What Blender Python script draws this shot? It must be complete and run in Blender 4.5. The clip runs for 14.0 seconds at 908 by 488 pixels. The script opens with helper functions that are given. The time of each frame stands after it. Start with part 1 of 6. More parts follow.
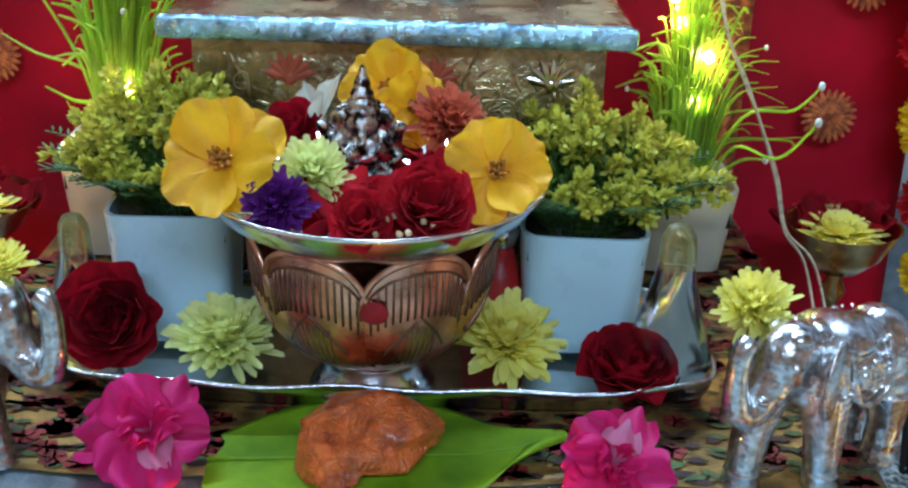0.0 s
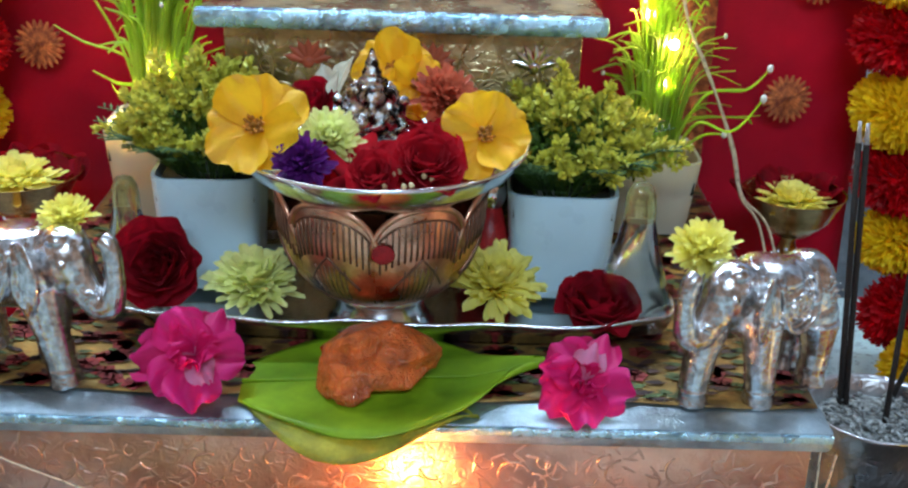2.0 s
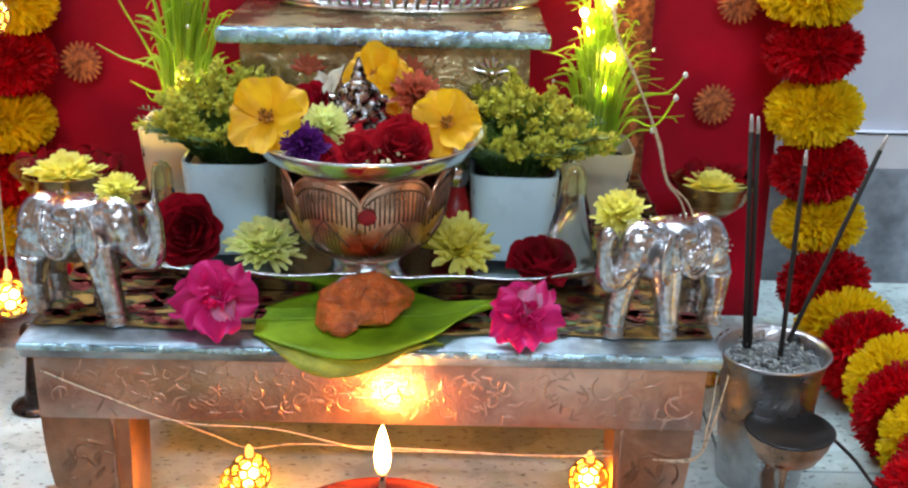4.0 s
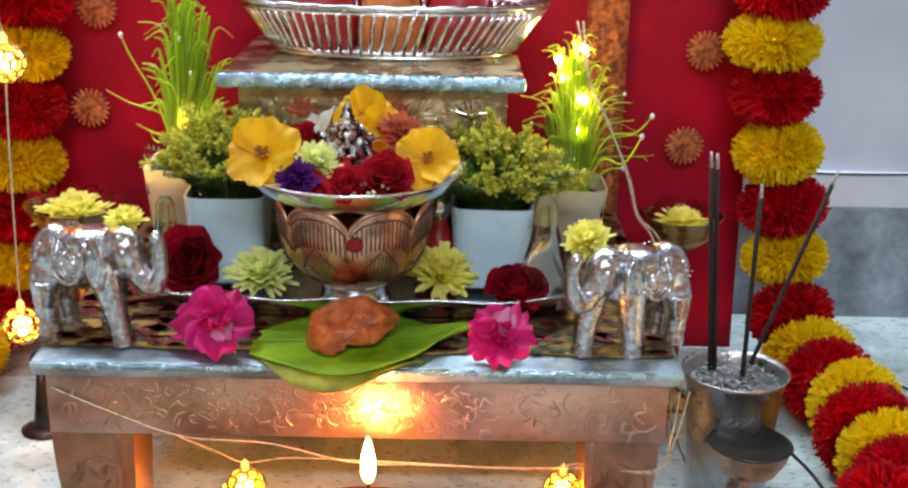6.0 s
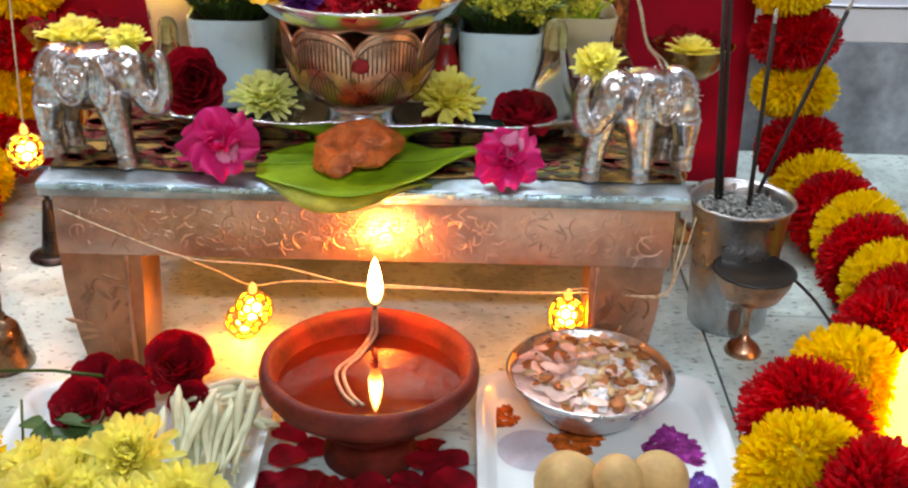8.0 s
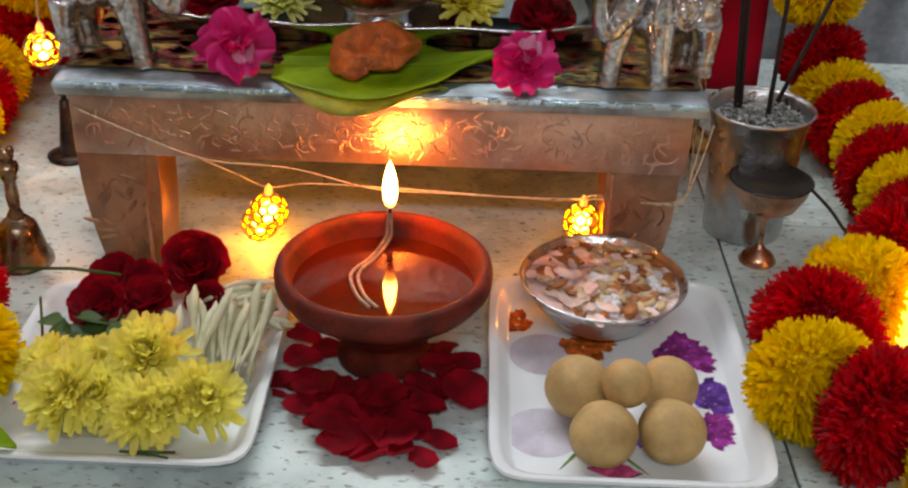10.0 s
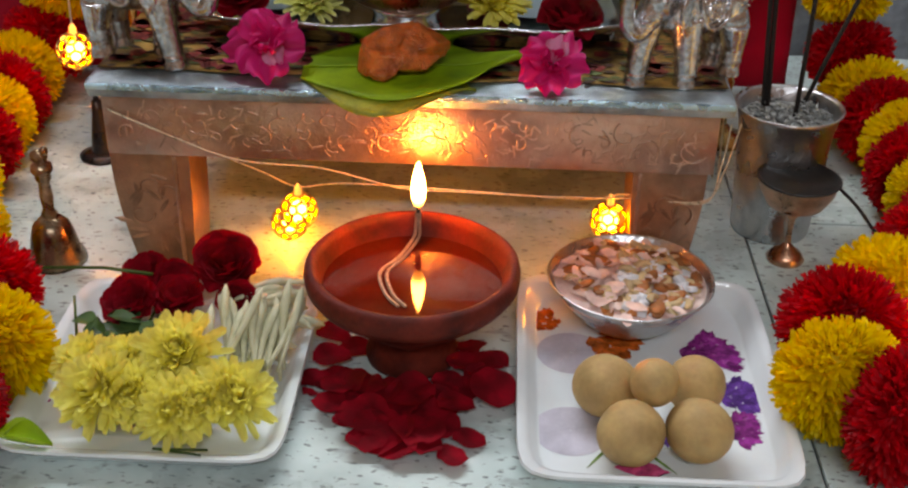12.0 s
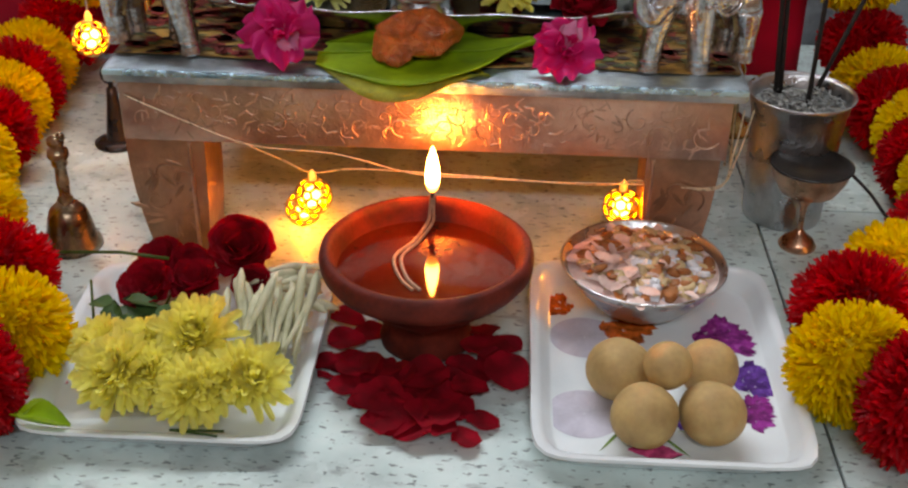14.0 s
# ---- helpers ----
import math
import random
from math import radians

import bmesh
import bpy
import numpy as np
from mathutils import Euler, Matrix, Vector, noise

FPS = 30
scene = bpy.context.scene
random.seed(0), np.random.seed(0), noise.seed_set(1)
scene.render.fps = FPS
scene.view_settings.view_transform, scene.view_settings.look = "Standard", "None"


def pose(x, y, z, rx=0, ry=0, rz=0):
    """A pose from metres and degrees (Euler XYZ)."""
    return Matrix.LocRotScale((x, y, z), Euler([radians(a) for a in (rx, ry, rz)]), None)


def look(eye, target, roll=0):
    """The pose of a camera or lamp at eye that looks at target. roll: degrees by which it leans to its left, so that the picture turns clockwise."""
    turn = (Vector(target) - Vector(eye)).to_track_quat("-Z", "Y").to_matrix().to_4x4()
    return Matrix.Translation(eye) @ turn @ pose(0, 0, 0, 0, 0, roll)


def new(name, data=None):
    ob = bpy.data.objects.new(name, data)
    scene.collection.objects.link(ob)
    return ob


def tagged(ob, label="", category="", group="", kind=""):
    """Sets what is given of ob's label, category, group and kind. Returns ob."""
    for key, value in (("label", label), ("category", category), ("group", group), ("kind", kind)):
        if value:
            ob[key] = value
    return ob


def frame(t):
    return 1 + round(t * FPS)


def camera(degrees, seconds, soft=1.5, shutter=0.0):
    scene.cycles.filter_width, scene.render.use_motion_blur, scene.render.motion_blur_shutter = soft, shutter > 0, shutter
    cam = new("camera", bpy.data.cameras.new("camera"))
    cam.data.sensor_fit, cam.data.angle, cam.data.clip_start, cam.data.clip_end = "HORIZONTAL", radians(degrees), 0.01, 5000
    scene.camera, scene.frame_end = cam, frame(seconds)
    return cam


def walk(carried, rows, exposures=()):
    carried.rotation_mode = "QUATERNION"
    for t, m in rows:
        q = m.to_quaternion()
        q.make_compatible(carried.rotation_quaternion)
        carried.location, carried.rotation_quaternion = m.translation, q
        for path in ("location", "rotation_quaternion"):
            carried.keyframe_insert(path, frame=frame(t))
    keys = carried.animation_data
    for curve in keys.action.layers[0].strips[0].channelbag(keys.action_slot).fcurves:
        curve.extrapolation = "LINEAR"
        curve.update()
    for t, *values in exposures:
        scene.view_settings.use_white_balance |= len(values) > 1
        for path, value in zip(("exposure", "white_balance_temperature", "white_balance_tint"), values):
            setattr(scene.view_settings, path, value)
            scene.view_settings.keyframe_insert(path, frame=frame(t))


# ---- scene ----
cam = camera(41.7, 14.0, soft=2.3)
# seconds, eye x y z, yaw, pitch, roll
PATH = [
    (0, 0.0155, 0.0788, 0.3767, -0.45, -22.65, 1.84),
    (0.5, 0.0177, 0.0671, 0.3767, -0.43, -22.67, 1.98),
    (1, 0.0170, 0.0427, 0.3814, -0.47, -22.59, 1.97),
    (1.5, 0.0174, 0.0150, 0.3857, -0.42, -22.70, 1.97),
    (2, 0.0179, -0.0044, 0.3898, -0.38, -22.63, 1.73),
    (2.5, 0.0180, -0.0346, 0.4018, -0.48, -22.29, 1.39),
    (3, 0.0205, -0.0657, 0.4042, -0.35, -22.27, 1.39),
    (3.2, 0.0231, -0.0824, 0.4063, -0.35, -22.14, 1.39),
    (5.3, 0.0456, -0.1960, 0.4133, -0.28, -19.41, 1.23),
    (5.5, 0.0447, -0.1969, 0.4159, -0.32, -19.22, 1.23),
    (6, 0.0465, -0.2007, 0.4143, -0.22, -18.54, 1.17),
    (6.5, 0.0447, -0.2032, 0.4104, -0.47, -19.62, 1.36),
    (7, 0.0473, -0.2021, 0.4085, -0.51, -22.19, 1.42),
    (7.5, 0.0467, -0.2035, 0.3971, -0.50, -24.02, 1.48),
    (8, 0.0442, -0.2034, 0.3964, -0.28, -25.57, 1.55),
    (8.5, 0.0479, -0.2065, 0.3880, 0.59, -26.56, 1.27),
    (9, 0.0456, -0.2035, 0.3934, 0.43, -29.63, 1.86),
    (11.5, 0.0484, -0.2074, 0.3971, 1.30, -30.24, 1.55),
    (12, 0.0458, -0.2075, 0.4004, 2.07, -30.36, 1.17),
    (12.5, 0.0438, -0.2098, 0.4017, 2.03, -30.33, 1.22),
    (13, 0.0448, -0.2114, 0.4015, 2.21, -30.32, 1.09),
    (13.5, 0.0438, -0.2126, 0.4003, 2.32, -30.44, 1.08),
    (14, 0.0429, -0.2139, 0.3971, 2.52, -30.60, 1.02),
]
walk(cam, [(t, pose(x, y, z, 90 + pitch, 0, yaw) @ pose(0, 0, 0, 0, 0, roll)) for t, x, y, z, yaw, pitch, roll in PATH],
     exposures=[(0, -0.06, 6100, 28), (1.5, 0.0, 6500, 31), (3.0, 0.08, 7200, 35), (6.0, 0.12, 7700, 39), (7.5, 0.16, 8400, 40), (8.5, 0.18, 8900, 45), (9.0, -0.52, 9400, 47), (14, -0.58, 9200, 46)])

# ---- world and room light ----
world = bpy.data.worlds.new("room")
scene.world = world
world.use_nodes = True
world.node_tree.nodes["Background"].inputs[0].default_value = (0.55, 0.7, 1.0, 1)
world.node_tree.nodes["Background"].inputs[1].default_value = 0.05


def area_lamp(name, eye, target, size, watts, colour):
    data = bpy.data.lights.new(name, "AREA")
    data.shape, data.size, data.size_y, data.energy, data.color = "RECTANGLE", size[0], size[1], watts, colour
    ob = new(name, data)
    ob.matrix_world = look(eye, target)
    return ob


area_lamp("wall_tube_light", (-0.1, 0.79, 0.95), (0.0, 0.1, 0), (1.1, 0.05), 16.5, (0.5, 0.84, 1.0))
# Unseen fill lamp, added in front to brighten the altar's front faces.
area_lamp("front_fill_light", (0.15, -1.55, 1.7), (0.04, 0.45, 0.1), (1.2, 0.12), 34, (0.48, 0.83, 1.0))


# ---- materials ----
def rgb(c, k=1.0):
    return (min(1, c[0] * k), min(1, c[1] * k), min(1, c[2] * k), 1)


def material(name, base, rough=0.5, metal=0.0, var=0.25, scale=60.0, bump=0.1, other=None, coat=0.0, trans=0.0,
             sub=0.0, island=0.0, ior=1.45, dist=0.001, mixpos=(0.35, 0.65), rvar=0.12, tint=None):
    """A surface with colour varied at two scales, uneven gloss and fine relief."""
    m = bpy.data.materials.new(name)
    m.use_nodes = True
    nt = m.node_tree
    p = nt.nodes["Principled BSDF"]
    co = nt.nodes.new("ShaderNodeTexCoord")
    n1 = nt.nodes.new("ShaderNodeTexNoise")
    n1.inputs["Scale"].default_value, n1.inputs["Detail"].default_value = scale, 6
    n2 = nt.nodes.new("ShaderNodeTexNoise")
    n2.inputs["Scale"].default_value, n2.inputs["Detail"].default_value = scale * 7, 4
    for n in (n1, n2):
        nt.links.new(co.outputs["Object"], n.inputs["Vector"])
    ramp = nt.nodes.new("ShaderNodeValToRGB")
    e = ramp.color_ramp.elements
    e[0].position, e[1].position = mixpos
    e[0].color, e[1].color = rgb(other or base, 1 - var), rgb(base, 1 + var * 0.5)
    nt.links.new(n1.outputs[0], ramp.inputs[0])
    mix = nt.nodes.new("ShaderNodeMixRGB")
    mix.blend_type, mix.inputs[0].default_value = "OVERLAY", min(0.6, var)
    nt.links.new(ramp.outputs[0], mix.inputs[1])
    nt.links.new(n2.outputs[0], mix.inputs[2])
    out = mix.outputs[0]
    if island:
        g = nt.nodes.new("ShaderNodeNewGeometry")
        hs = nt.nodes.new("ShaderNodeHueSaturation")
        mr = nt.nodes.new("ShaderNodeMapRange")
        mr.inputs[3].default_value, mr.inputs[4].default_value = 1 - island, 1 + island
        nt.links.new(g.outputs["Random Per Island"], mr.inputs[0])
        nt.links.new(mr.outputs[0], hs.inputs["Value"])
        nt.links.new(out, hs.inputs["Color"])
        out = hs.outputs[0]
    nt.links.new(out, p.inputs["Base Color"])
    rr = nt.nodes.new("ShaderNodeMapRange")
    rr.inputs[3].default_value, rr.inputs[4].default_value = max(0.02, rough - rvar), min(1, rough + rvar)
    nt.links.new(n1.outputs[0], rr.inputs[0])
    nt.links.new(rr.outputs[0], p.inputs["Roughness"])
    b = nt.nodes.new("ShaderNodeBump")
    b.inputs["Strength"].default_value, b.inputs["Distance"].default_value = bump, dist
    nt.links.new(n2.outputs[0], b.inputs["Height"])
    nt.links.new(b.outputs[0], p.inputs["Normal"])
    p.inputs["Metallic"].default_value = metal
    p.inputs["IOR"].default_value = ior
    p.inputs["Coat Weight"].default_value = coat
    p.inputs["Transmission Weight"].default_value = trans
    if sub:
        p.inputs["Subsurface Weight"].default_value = sub
        p.inputs["Subsurface Scale"].default_value = 0.004
    return m


def thin(m, colour, amount=0.4):
    """Lets light pass through a thin petal, leaf or sheet."""
    nt = m.node_tree
    p = nt.nodes["Principled BSDF"]
    o = [n for n in nt.nodes if n.type == "OUTPUT_MATERIAL"][0]
    t = nt.nodes.new("ShaderNodeBsdfTranslucent")
    t.inputs[0].default_value = rgb(colour)
    x = nt.nodes.new("ShaderNodeMixShader")
    x.inputs[0].default_value = amount
    nt.links.new(p.outputs[0], x.inputs[1])
    nt.links.new(t.outputs[0], x.inputs[2])
    nt.links.new(x.outputs[0], o.inputs[0])
    return m


def glow(name, colour, strength):
    m = bpy.data.materials.new(name)
    m.use_nodes = True
    p = m.node_tree.nodes["Principled BSDF"]
    p.inputs["Base Color"].default_value = rgb(colour)
    p.inputs["Emission Color"].default_value = rgb(colour)
    p.inputs["Emission Strength"].default_value = strength
    return m


def relief(m, scale, strength, dist=0.0015, kind="voronoi"):
    """Adds pressed or engraved relief to a metal."""
    nt = m.node_tree
    p = nt.nodes["Principled BSDF"]
    b0 = [n for n in nt.nodes if n.type == "BUMP"][0]
    co = [n for n in nt.nodes if n.type == "TEX_COORD"][0]
    if kind == "voronoi":
        v = nt.nodes.new("ShaderNodeTexVoronoi")
        v.feature = "SMOOTH_F1"
        v.inputs["Scale"].default_value = scale
    else:
        v = nt.nodes.new("ShaderNodeTexNoise")
        v.inputs["Scale"].default_value, v.inputs["Detail"].default_value, v.inputs["Distortion"].default_value = scale, 2, 2.5
    nt.links.new(co.outputs["Object"], v.inputs["Vector"])
    b = nt.nodes.new("ShaderNodeBump")
    b.inputs["Strength"].default_value, b.inputs["Distance"].default_value = strength, dist
    nt.links.new(v.outputs[0], b.inputs["Height"])
    nt.links.new(b0.outputs[0], b.inputs["Normal"])
    nt.links.new(b.outputs[0], p.inputs["Normal"])
    return m


SILVER = relief(material("silver_foil", (0.76, 0.52, 0.41), 0.33, 0.9, 0.25, 22, 0.25, other=(0.55, 0.34, 0.26), rvar=0.1), 160, 0.35, kind="noise")
# Leg foil: the brown that it reflects is put into the base colour.
SILVER_LEG = relief(material("silver_foil_brown_reflection", (0.5, 0.28, 0.18), 0.36, 0.9, 0.25, 22, 0.25, other=(0.36, 0.22, 0.15), rvar=0.1), 160, 0.35, kind="noise")
SILVER_TOP = relief(material("worn_silver_top", (0.46, 0.6, 0.66), 0.38, 0.85, 0.35, 26, 0.3, other=(0.27, 0.33, 0.35), rvar=0.15), 240, 0.4, kind="noise")
SILVER_EDGE = relief(material("stamped_silver_edge", (0.46, 0.78, 0.92), 0.26, 0.95, 0.2, 140, 0.2, other=(0.18, 0.36, 0.46), mixpos=(0.3, 0.6)), 330, 0.55, kind="noise")
SILVER_BRIGHT = relief(material("bright_silver", (0.66, 0.68, 0.7), 0.25, 1.0, 0.25, 300, 0.08, other=(0.5, 0.48, 0.47), rvar=0.06), 620, 0.3, dist=0.0006)
SILVER_SMOOTH = material("polished_silver", (0.8, 0.8, 0.8), 0.16, 1.0, 0.12, 60, 0.06, rvar=0.08)
SILVER_OLD = relief(material("tarnished_silver", (0.5, 0.47, 0.44), 0.22, 1.0, 0.6, 220, 0.3, other=(0.06, 0.05, 0.045), rvar=0.1, mixpos=(0.42, 0.58)), 300, 0.4)
STEEL = relief(material("engraved_steel", (0.55, 0.55, 0.56), 0.3, 1.0, 0.2, 90, 0.1), 420, 0.25)
BELL_METAL = material("tarnished_bell_metal", (0.42, 0.29, 0.19), 0.27, 1.0, 0.35, 70, 0.15, other=(0.2, 0.12, 0.08))
BRASS = material("brass", (0.72, 0.5, 0.22), 0.24, 1.0, 0.35, 60, 0.1, other=(0.45, 0.28, 0.1))
COPPERY = material("coppery_silver", (0.8, 0.42, 0.28), 0.3, 1.0, 0.3, 70, 0.15, other=(0.56, 0.26, 0.16))
COPPER_DARK = material("dark_engraving", (0.22, 0.12, 0.08), 0.4, 0.9, 0.3, 90, 0.1)
GLASS = material("clear_glass", (0.93, 0.97, 0.98), 0.06, 0, 0.04, 60, 0.05, trans=1.0, rvar=0.03)
BLACK = material("soot_black", (0.02, 0.02, 0.02), 0.35, 0.2, 0.4, 70, 0.2)
IRON = material("black_iron", (0.03, 0.025, 0.025), 0.3, 0.5, 0.4, 70, 0.2)
TERRACOTTA = material("terracotta", (0.17, 0.02, 0.011), 0.6, 0, 0.3, 55, 0.35, other=(0.1, 0.012, 0.007), ior=1.3)
OIL = material("red_oil", (0.09, 0.006, 0.003), 0.05, 0, 0.15, 30, 0.0, coat=0.0, rvar=0.02)
COTTON = material("oiled_cotton", (0.55, 0.33, 0.22), 0.6, 0, 0.3, 300, 0.5)
CHAR = material("burnt_wick", (0.03, 0.02, 0.02), 0.9, 0, 0.4, 300, 0.5)
FLAME = glow("flame", (1.0, 0.34, 0.06), 210)
nodes, links = FLAME.node_tree.nodes, FLAME.node_tree.links
height = nodes.new("ShaderNodeSeparateXYZ")
links.new(nodes.new("ShaderNodeTexCoord").outputs["Object"], height.inputs[0])
along = nodes.new("ShaderNodeMapRange")
along.inputs[1].default_value, along.inputs[2].default_value = 0.0705, 0.1
links.new(height.outputs[2], along.inputs[0])
heat = nodes.new("ShaderNodeFloatCurve")
for at, level in ((0.0, 0.03), (0.14, 0.12), (0.3, 1.0), (0.75, 1.0), (1.0, 0.03)):
    spot = heat.mapping.curves[0].points.new(at, level) if 0 < at < 1 else heat.mapping.curves[0].points[0 if at == 0 else -1]
    spot.location = (at, level)
heat.mapping.update()
links.new(along.outputs[0], heat.inputs[1])
power = nodes.new("ShaderNodeMath")
power.operation, power.inputs[1].default_value = "MULTIPLY", 300
links.new(heat.outputs[0], power.inputs[0])
links.new(power.outputs[0], nodes["Principled BSDF"].inputs["Emission Strength"])
BULB = glow("warm_bulb", (1.0, 0.38, 0.03), 170)
BULB_SOFT = glow("warm_bulb_in_plant", (1.0, 0.82, 0.25), 380)
CANDLE_GLOW = glow("lit_candle_wax", (1.0, 0.66, 0.12), 3.6)
WHITE_POT = material("blue_white_plastic", (0.54, 0.76, 0.85), 0.3, 0, 0.06, 20, 0.03, coat=0.2)
CREAM_POT = thin(material("cream_plastic", (0.8, 0.76, 0.64), 0.35, 0, 0.06, 20, 0.03), (0.95, 0.85, 0.5), 0.45)
MELAMINE = material("white_melamine", (0.76, 0.85, 0.88), 0.16, 0, 0.06, 25, 0.02, coat=0.4, rvar=0.05)
LADDU = material("roasted_flour_sweet", (0.6, 0.38, 0.16), 0.65, 0, 0.14, 45, 0.3, other=(0.5, 0.3, 0.12), sub=0.15)
JAGGERY = relief(material("jaggery", (0.85, 0.17, 0.03), 0.3, 0, 0.3, 110, 0.6, other=(0.62, 0.11, 0.018), sub=0.3, coat=0.5), 240, 0.9, 0.003, kind="noise")
ROSE = thin(material("dark_red_petal", (0.36, 0.003, 0.012), 0.85, 0, 0.3, 70, 0.25, other=(0.22, 0.002, 0.008), island=0.3, ior=1.3), (0.55, 0.006, 0.02), 0.25)
RED_PETAL = thin(material("red_petal", (0.5, 0.006, 0.014), 0.85, 0, 0.35, 70, 0.2, other=(0.34, 0.003, 0.01), island=0.25, ior=1.3), (0.6, 0.02, 0.03), 0.25)
YELLOW_CHRYS = thin(material("yellow_petal", (1.0, 0.92, 0.28), 0.6, 0, 0.05, 60, 0.1, island=0.12), (1.0, 0.92, 0.2), 0.5)
PALE_CHRYS = thin(material("pale_green_yellow_petal", (0.86, 0.87, 0.36), 0.5, 0, 0.12, 60, 0.1, island=0.14), (0.92, 0.95, 0.4), 0.4)
COSMOS = thin(material("orange_yellow_petal", (0.95, 0.5, 0.005), 0.5, 0, 0.14, 120, 0.25, other=(0.95, 0.44, 0.005), island=0.06), (1.0, 0.6, 0.02), 0.35)
STAMEN = material("orange_stamen", (0.65, 0.22, 0.02), 0.6, 0, 0.4, 300, 0.4, island=0.3)
PINK = thin(material("magenta_pink_petal", (0.78, 0.02, 0.2), 0.6, 0, 0.14, 60, 0.25, other=(0.72, 0.015, 0.13), island=0.3), (0.95, 0.05, 0.26), 0.35)
PINK_PALE = thin(material("pale_pink_petal", (0.85, 0.3, 0.5), 0.5, 0, 0.25, 50, 0.2, island=0.2), (0.9, 0.4, 0.55), 0.35)
PURPLE = thin(material("purple_petal", (0.13, 0.012, 0.17), 0.6, 0, 0.3, 60, 0.2, island=0.3), (0.25, 0.03, 0.3), 0.3)
CORAL = thin(material("coral_petal", (0.7, 0.15, 0.07), 0.5, 0, 0.3, 60, 0.2, island=0.2), (0.8, 0.2, 0.1), 0.3)
WHITE_PETAL = thin(material("white_bud", (0.75, 0.74, 0.6), 0.5, 0, 0.2, 60, 0.15, island=0.12), (0.8, 0.8, 0.6), 0.3)
TUBEROSE = thin(material("tuberose_bud", (0.82, 0.8, 0.62), 0.5, 0, 0.2, 90, 0.15, other=(0.72, 0.72, 0.48), island=0.12), (0.85, 0.83, 0.6), 0.3)
POM_YELLOW = thin(material("yellow_paper_petal", (0.98, 0.7, 0.008), 0.55, 0, 0.1, 60, 0.2, other=(0.95, 0.62, 0.004), island=0.14), (1.0, 0.78, 0.02), 0.42)
POM_RED = thin(material("red_paper_petal", (0.7, 0.004, 0.01), 0.55, 0, 0.3, 60, 0.2, other=(0.45, 0.002, 0.008), island=0.25), (0.85, 0.008, 0.012), 0.42)
BETEL = thin(material("green_betel_leaf", (0.33, 0.54, 0.015), 0.5, 0, 0.3, 26, 0.25, other=(0.16, 0.4, 0.012), coat=0.1), (0.5, 0.75, 0.03), 0.3)
BETEL_OLD = thin(material("yellowing_betel_leaf", (0.44, 0.46, 0.05), 0.55, 0, 0.35, 60, 0.3, other=(0.28, 0.3, 0.03)), (0.5, 0.55, 0.05), 0.3)
LEAF_DARK = thin(material("dark_green_leaf", (0.04, 0.11, 0.03), 0.5, 0, 0.3, 60, 0.2, island=0.3), (0.08, 0.2, 0.04), 0.25)
LEAF_GREEN = thin(material("artificial_green_leaf", (0.07, 0.15, 0.02), 0.45, 0, 0.3, 60, 0.2, island=0.35), (0.2, 0.35, 0.05), 0.3)
LEAF_LIME = thin(material("artificial_lime_bud", (0.62, 0.56, 0.07), 0.45, 0, 0.3, 60, 0.2, other=(0.42, 0.42, 0.04), island=0.4), (0.7, 0.66, 0.1), 0.35)
GRASS_LIME = thin(material("lime_grass_blade", (0.5, 0.6, 0.1), 0.4, 0, 0.25, 60, 0.1, other=(0.32, 0.5, 0.05), island=0.35), (0.7, 0.95, 0.1), 0.6)
GRASS_TIP = material("white_grass_bud", (0.8, 0.78, 0.68), 0.5, 0, 0.15, 90, 0.1)
SOIL = material("dark_filler", (0.03, 0.035, 0.02), 0.9, 0, 0.5, 200, 0.6)
ASH = material("grey_ash", (0.3, 0.31, 0.3), 0.9, 0, 0.4, 300, 0.6, other=(0.12, 0.12, 0.11), island=0.4)
INCENSE = material("incense_paste", (0.025, 0.017, 0.014), 0.85, 0, 0.4, 500, 0.6)
INCENSE_ASH = material("incense_ash", (0.5, 0.45, 0.42), 0.9, 0, 0.3, 500, 0.6)
WIRE = material("clear_copper_wire", (0.72, 0.6, 0.42), 0.3, 0.3, 0.2, 300, 0.1)
FILIGREE = material("gold_filigree", (0.65, 0.5, 0.22), 0.3, 1.0, 0.2, 200, 0.1)
NUT_FLAKE = material("coconut_flake", (0.84, 0.6, 0.53), 0.6, 0, 0.1, 90, 0.3, other=(0.74, 0.46, 0.4), island=0.12)
NUT_BROWN = material("almond_skin", (0.42, 0.13, 0.035), 0.55, 0, 0.3, 150, 0.4, island=0.35)
NUT_PALE = material("cashew", (0.62, 0.42, 0.22), 0.5, 0, 0.2, 90, 0.2, island=0.2)
SUGAR = material("sugar_crystal", (0.75, 0.76, 0.8), 0.2, 0, 0.15, 120, 0.3, island=0.1)
WALL_PAINT = material("pale_blue_grey_paint", (0.62, 0.66, 0.74), 0.7, 0, 0.08, 6, 0.15, other=(0.56, 0.6, 0.68))
WHITE_BAND = material("white_marble_band", (0.74, 0.77, 0.82), 0.4, 0, 0.12, 9, 0.1)
SKIRT = material("grey_stone_skirting", (0.27, 0.32, 0.37), 0.4, 0, 0.4, 18, 0.25, other=(0.2, 0.24, 0.28))
# Made-up peach for the unseen walls, so that metal reflects a warm tone.
WARM_WALL = material("peach_reflector_wall", (0.66, 0.34, 0.2), 0.8, 0, 0.08, 6, 0.15)
CEIL = material("white_ceiling", (0.8, 0.8, 0.8), 0.8, 0, 0.05, 5, 0.1)
